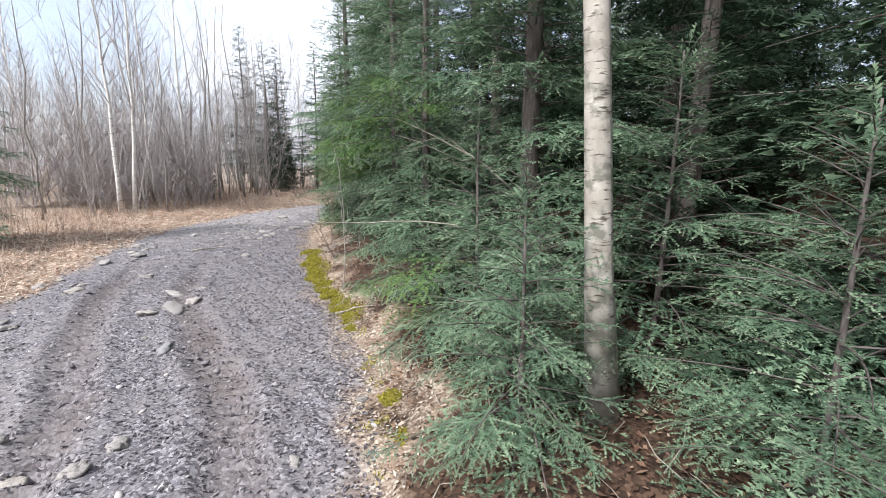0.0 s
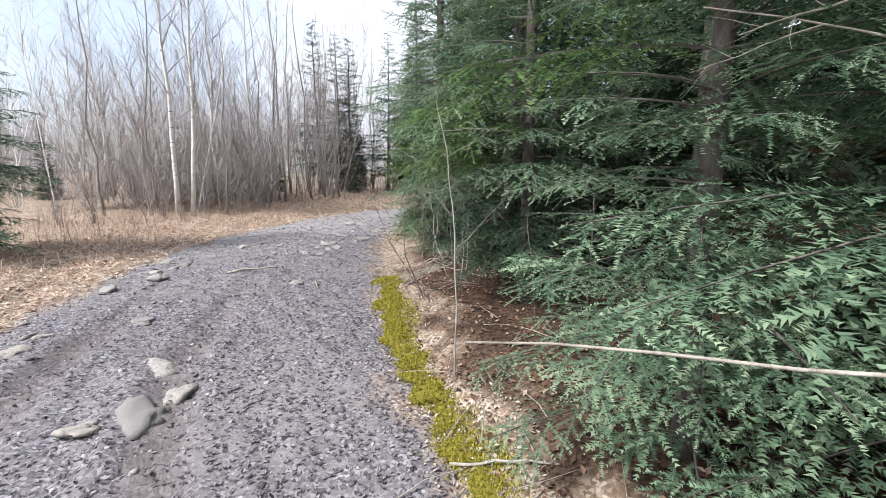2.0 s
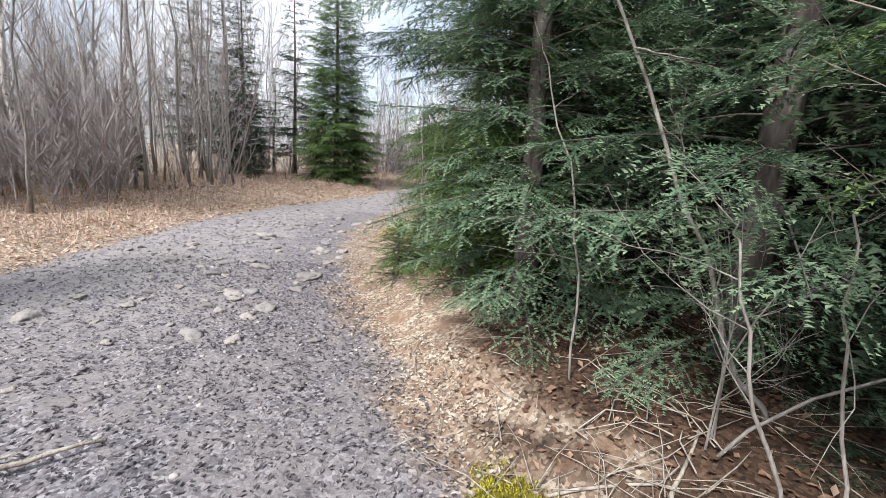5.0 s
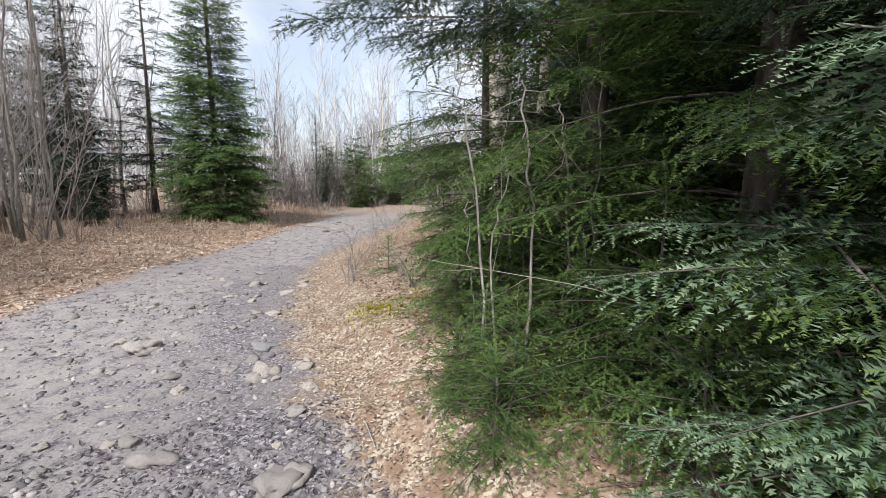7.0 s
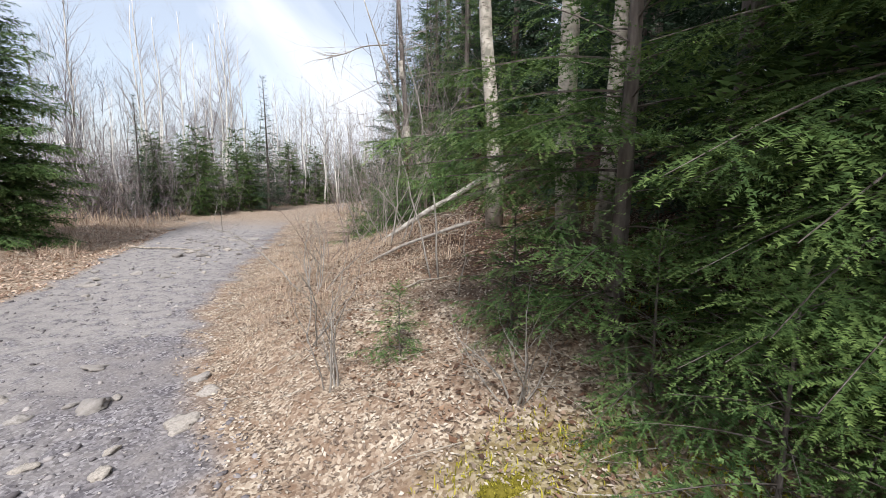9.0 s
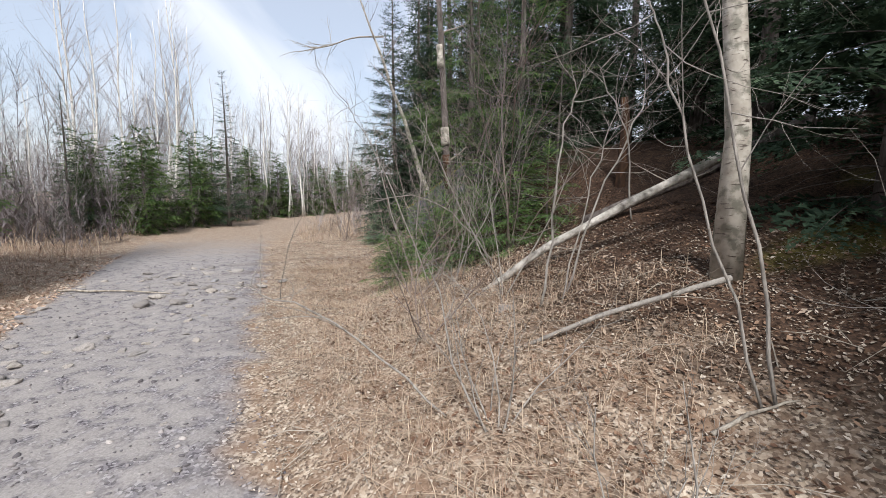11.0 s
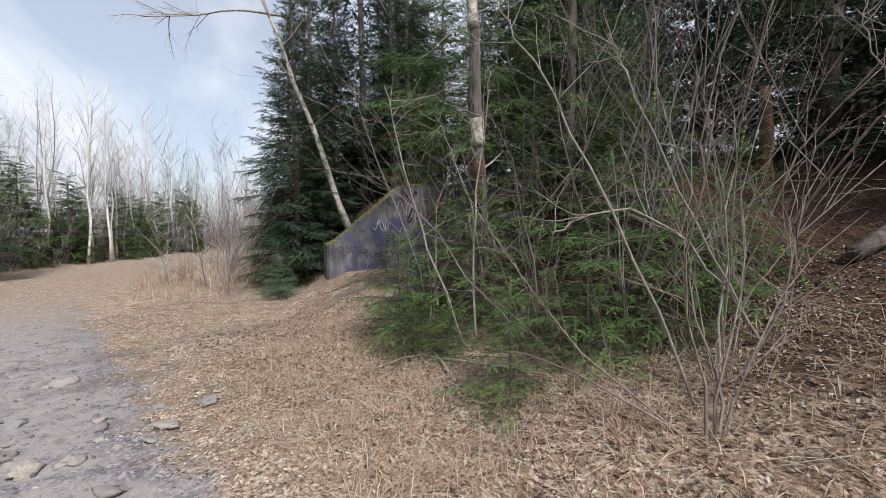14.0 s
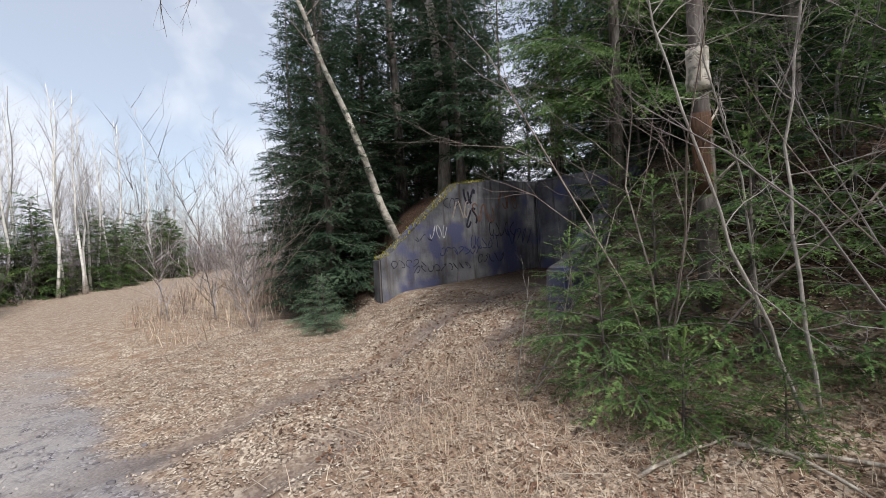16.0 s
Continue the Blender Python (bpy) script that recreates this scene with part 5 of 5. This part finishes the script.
P = scatter(500, -3, 0.2, 1.8, 8.2, lambda d, l, s, x, y: (d > 0.06 + 0.05 * np.sin(5 * s)) & (d < 0.22 + 0.08 * np.sin(3.1 * s)) & ((s > 4.2) | (rng.rand(len(d)) < 0.07)))
blades("moss", "bright yellow-green moss edging the track", P, 0.032, MOSS, 44, 0.03, 0.9, 1.5)
P = scatter(130, -3.4, 0.5, 10, 16, lambda d, l, s, x, y: (d > 0.3) & (d < 2.6) & (wave(x, y, 1.7, 7) > 0.35))
blades("moss", "yellow-green moss patches among the leaves", P, 0.05, MOSS, 24, 0.06, 0.9, 2.0)
far_wood("birch_wood", "white birch stems in the leafless wood", 70, wooded((-34, -9, 15, 40), lambda d, l, x, y: l > 4), 6, 11, WHITE_BIRCH, 40, 9, 0.4)
far_wood("birch_wood", "white birch stems beyond the bend", 45, wooded((-6, 40, 33, 60), lambda d, l, x, y: l > 3), 5, 9, WHITE_BIRCH, 40, 10, 0.35)


for x, y, t, sc in ((-2.55, 12.4, 20, 0.75), (-2.3, 11.75, 120, 0.7), (-2.15, 13.0, 60, 0.7)):
    again(low_m, x, y, t, sc, "low green fir under the hanging boughs")
# low firs coloured dark in place of the shade under tall trees
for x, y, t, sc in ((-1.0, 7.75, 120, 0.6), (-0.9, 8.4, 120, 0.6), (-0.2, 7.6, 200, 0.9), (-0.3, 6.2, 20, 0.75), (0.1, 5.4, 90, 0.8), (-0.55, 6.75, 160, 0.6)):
    again(shade_fir, x, y, t, sc, "low fir under the taller trees, shade put into its needle colour")

for i, (x, y, h, st, sp) in enumerate(((1.5, 20.95, 4.2, 5, 0.28), (0.75, 19.7, 3.4, 4, 0.32), (0.65, 18.2, 3.9, 8, 0.4), (0.95, 18.9, 4.2, 7, 0.36), (-0.75, 18.6, 1.9, 7, 0.5), (2.3, 19.4, 3.6, 6, 0.3), (4.4, 27.0, 4.0, 8, 0.3))):
    stand(shrub("alder_shrub", "bare alder clump with fine purple-grey twigs", h, st, 120 + i, DARKTWIG if i % 2 else TWIG, sp, 0.010, 2, 7, sides=4, wob=0.32), x, y)

# tall bare trees by the bend
for i in range(12):
    again(pop[i % 4], -7.6 - 3.5 * rng.rand(), 17.5 + 6 * rng.rand(), rng.uniform(0, 360), rng.uniform(0.7, 1.0))

# fallen twigs
pile = Pile()
P = scatter(520, -3.6, 3.5, 1, 24, lambda d, l, s, x, y: (d > -0.1) & (d < np.where(s > 9, 3.4, 1.6)))
P = np.vstack([P, rng.normal((-1.95, 8.15), (0.35, 0.3), (70, 2))])
for x, y in P:
    az, ln = rng.uniform(0, 3.14), rng.uniform(0.12, 0.5)
    e = np.array([math.cos(az), math.sin(az)]) * ln * 0.5
    Q = np.array([[x - e[0], y - e[1]], [x + rng.normal(0, 0.03), y + rng.normal(0, 0.03)], [x + e[0], y + e[1]]])
    Z = land(Q[:, 0], Q[:, 1]) + 0.015 + np.array([0, 0.02, 0.0]) + rng.uniform(0, 0.03)
    pile.add(*tube(np.column_stack([Q, Z]), rng.uniform(0.0014, 0.0042) * np.array([1, 0.85, 0.5]), 4, False))
tagged(new("twig_litter", pile.mesh("twig_litter", DEAD, True)), "bleached fallen twigs strewn over the verge", "twigs", kind="stuff")

# boughs that reach far out over the track
def long_bough(tree, o, az, B, rise, sag, kind, mat, seed):
    r = np.random.RandomState(seed)
    nd, wd = Pile(), Pile()
    bough(nd, wd, r, np.array(o, float), radians(az), B, rise, sag, kind, 1.3)
    for nm, pile, mt in (("bough", wd, BARK), ("needles", nd, mat)):
        ob = tagged(part(nm, pile, mt, tree, smooth=False), kind="stuff")
        ob.matrix_parent_inverse = tree.matrix_basis.inverted()


for i, (az, z, B) in enumerate(((168, 2.55, 2.3), (178, 2.75, 2.0), (192, 2.6, 1.8), (160, 2.85, 2.1), (150, 2.6, 1.8))):
    long_bough(big_c, (-1.55, 12.05, z + 0.15), az, B, 0.06, 0.14, "fine", SPRUCE_AND_SHADE, 400 + i)
for i, (az, z, B) in enumerate(((195, 2.7, 1.75), (215, 2.9, 1.7), (180, 3.0, 1.6), (230, 2.6, 1.6))):
    long_bough(over, (-1.7, 10.55, z), az, B + 0.2, 0.10, 0.25, "fine", FIR, 410 + i)
for i, (az, z, B) in enumerate(((222, 1.2, 1.5), (240, 1.6, 1.45), (255, 1.25, 1.4), (232, 0.85, 1.35), (228, 1.5, 1.4), (246, 0.7, 1.3))):
    long_bough(over, (-1.7, 10.55, z + 0.2), az, B, 0.12, 0.38, "fine", FRESH, 500 + i)
# boughs of the same fir in darker needles, shade painted by colour
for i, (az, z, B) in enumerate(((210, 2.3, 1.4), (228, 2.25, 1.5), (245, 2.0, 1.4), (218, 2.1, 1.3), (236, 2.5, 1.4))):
    long_bough(over, (-1.7, 10.55, z + 0.1), az, B, 0.12, 0.34, "fine", SPRUCE_AND_SHADE, 520 + i)
# low boughs in dark needles, painting the shade below this fir's crown
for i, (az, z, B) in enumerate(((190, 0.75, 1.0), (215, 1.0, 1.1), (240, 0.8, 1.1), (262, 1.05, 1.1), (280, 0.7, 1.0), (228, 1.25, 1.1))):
    long_bough(high, (-0.75, 7.05, z), az, B, 0.10, 0.40, "mid", SPRUCE_AND_SHADE, 540 + i)
for i, (az, z, B) in enumerate(((100, 2.5, 1.5), (118, 2.9, 1.5), (134, 3.3, 1.5), (150, 2.7, 1.4), (90, 3.2, 1.5), (108, 3.7, 1.3), (168, 3.1, 1.3), (126, 2.3, 1.3), (142, 3.9, 1.2))):
    long_bough(portal_fir, (3.35, 21.0, z + 0.15), az, B, 0.12, 0.34, "mid", BRIGHT, 580 + i)
# upper boughs in brighter needles, coloured as lit from the left
for i, (az, z, B) in enumerate(((178, 2.0, 1.35), (200, 2.2, 1.3), (150, 2.1, 1.3), (225, 1.9, 1.2), (165, 1.75, 1.3), (185, 1.8, 1.25), (172, 2.25, 1.45), (197, 1.65, 1.15), (210, 2.05, 1.25), (160, 2.4, 1.5))):
    long_bough(high, (-0.75, 7.05, z), az, B, 0.10, 0.45, "fine", BRIGHT, 420 + i)
for i, (az, z, B) in enumerate(((170, 0.75, 1.0), (200, 0.95, 1.0), (220, 0.6, 1.0), (150, 0.5, 0.95))):
    long_bough(sap_b, (0.28, 3.2, z), az, B, 0.10, 0.30, "fine", BRIGHT if i % 2 else FIR, 430 + i)
for i, (az, z, B) in enumerate(((172, 1.5, 1.5), (188, 1.25, 1.55), (200, 1.6, 1.4), (180, 0.95, 1.45), (160, 1.2, 1.4), (195, 0.7, 1.3), (168, 0.55, 1.25), (150, 1.6, 1.3))):
    long_bough(big_c, (-1.55, 12.05, z + 0.25), az, B, 0.10, 0.42, "fine", FRESH, 440 + i)
for i, (az, z, B) in enumerate(((205, 2.2, 1.15), (225, 2.0, 1.15), (245, 2.3, 1.1), (265, 2.1, 1.0), (190, 1.8, 1.1))):
    long_bough(sap_c, (-0.15, 4.55, z + 0.1), az, B, 0.12, 0.25, "fine", BRIGHT, 480 + i)
for i, (az, z, B) in enumerate(((128, 1.6, 1.55), (116, 1.45, 1.5), (104, 1.65, 1.45), (136, 1.35, 1.3), (92, 1.5, 1.3))):
    long_bough(mid_a, (-1.8, 13.4, z + 0.25), az, B, 0.06, 0.14, "fine", BRIGHT, 560 + i)
for i, (az, z, B) in enumerate(((140, 1.75, 1.25), (165, 1.9, 1.2), (185, 1.6, 1.2), (150, 1.3, 1.1))):
    long_bough(mid_a, (-1.8, 13.4, z + 0.3), az, B, 0.08, 0.30, "fine", FRESH, 460 + i)

# graffiti, stains and moss on the concrete wing wall
WALL_A, WALL_B = np.array([*LEFT0, 0.0]), np.array([*LEFT1, 0.0])
WALL_OUT = np.array([-0.61, -0.79, 0.0])


def on_wall(u, z, lift=0.006):
    return WALL_A + (WALL_B - WALL_A) * u + np.array([0, 0, z]) + WALL_OUT * lift


def ribbon(path, w):
    """A flat painted stroke along a line of (share of the length, height)."""
    L = float(np.linalg.norm(WALL_B - WALL_A))
    p = np.array(path, float)
    tg = np.gradient(p * [L, 1], axis=0)
    tg /= np.linalg.norm(tg, axis=1)[:, None] + 1e-9
    off = np.stack([-tg[:, 1] / L, tg[:, 0]], -1) * w
    V = np.array([on_wall(*q) for pair in zip(p - off, p + off) for q in pair])
    F = [(2 * i, 2 * i + 1, 2 * i + 3) for i in range(len(p) - 1)] + [(2 * i, 2 * i + 3, 2 * i + 2) for i in range(len(p) - 1)]
    return V, np.array(F)


INK = {"black": plain("black_spray_paint", (0.025, 0.025, 0.04)), "blue": plain("dark_blue_spray_paint", (0.045, 0.05, 0.14)), "white": plain("white_spray_paint", (0.6, 0.6, 0.6)),
       "rust": plain("rusty_stain", (0.20, 0.11, 0.07)), "tan": plain("pale_tan_paint", (0.38, 0.32, 0.28))}
gr = np.random.RandomState(8)
for ink, u0, z0, n, hgt, w in (("black", 0.05, 0.98, 5, 0.14, 0.012), ("black", 0.16, 1.46, 3, 0.13, 0.012), ("white", 0.25, 1.5, 3, 0.26, 0.016), ("black", 0.16, 0.86, 9, 0.13, 0.016), ("black", 0.33, 2.1, 3, 0.2, 0.014),
                               ("blue", 0.30, 1.15, 7, 0.16, 0.02), ("blue", 0.48, 1.25, 5, 0.3, 0.02), ("black", 0.52, 0.95, 5, 0.18, 0.018), ("tan", 0.38, 1.9, 3, 0.35, 0.03), ("rust", 0.50, 1.8, 4, 0.4, 0.035),
                               ("black", 0.60, 1.5, 5, 0.3, 0.02), ("blue", 0.72, 1.3, 5, 0.35, 0.025), ("rust", 0.66, 2.1, 4, 0.35, 0.03), ("black", 0.45, 2.2, 2, 0.3, 0.05), ("black", 0.46, 1.7, 2, 0.4, 0.045)):
    pile = Pile()
    for i in range(n):
        a = np.linspace(0, 1, 9)
        du = 0.035
        path = np.stack([u0 + du * (i + 0.5 + 0.42 * np.sin(a * gr.uniform(3, 7) + gr.uniform(0, 6))), z0 + hgt * (0.5 + 0.5 * np.cos(a * gr.uniform(2.5, 6) + gr.uniform(0, 6)))], -1)
        pile.add(*ribbon(path, w * 0.5))
    part("graffiti_tag", pile, INK[ink], bunker, ink + " sprayed scrawl", False)
pile = Pile()
n = 900
u = gr.uniform(0.0, 0.6, n)
zt = np.interp(u, [0, 0.05, 0.42, 0.6], [1.18, 1.28, 2.62, 2.72])
for a, z in zip(u, zt):
    q = WALL_A + (WALL_B - WALL_A) * a + np.array([0, 0, z - 0.02]) - WALL_OUT * gr.uniform(-0.02, 0.27)
    dv = unit(np.array([gr.normal(0, 0.6), gr.normal(0, 0.6), 1])) * gr.uniform(0.03, 0.08)
    sd = unit(np.cross(dv, gr.normal(0, 1, 3))) * 0.012
    pile.add(np.array([q - sd, q + sd, q + dv]), np.array([[0, 1, 2]]))
tagged(part("moss_cap", pile, MOSS, bunker, "yellow-green moss along the sloping top", False), kind="stuff")
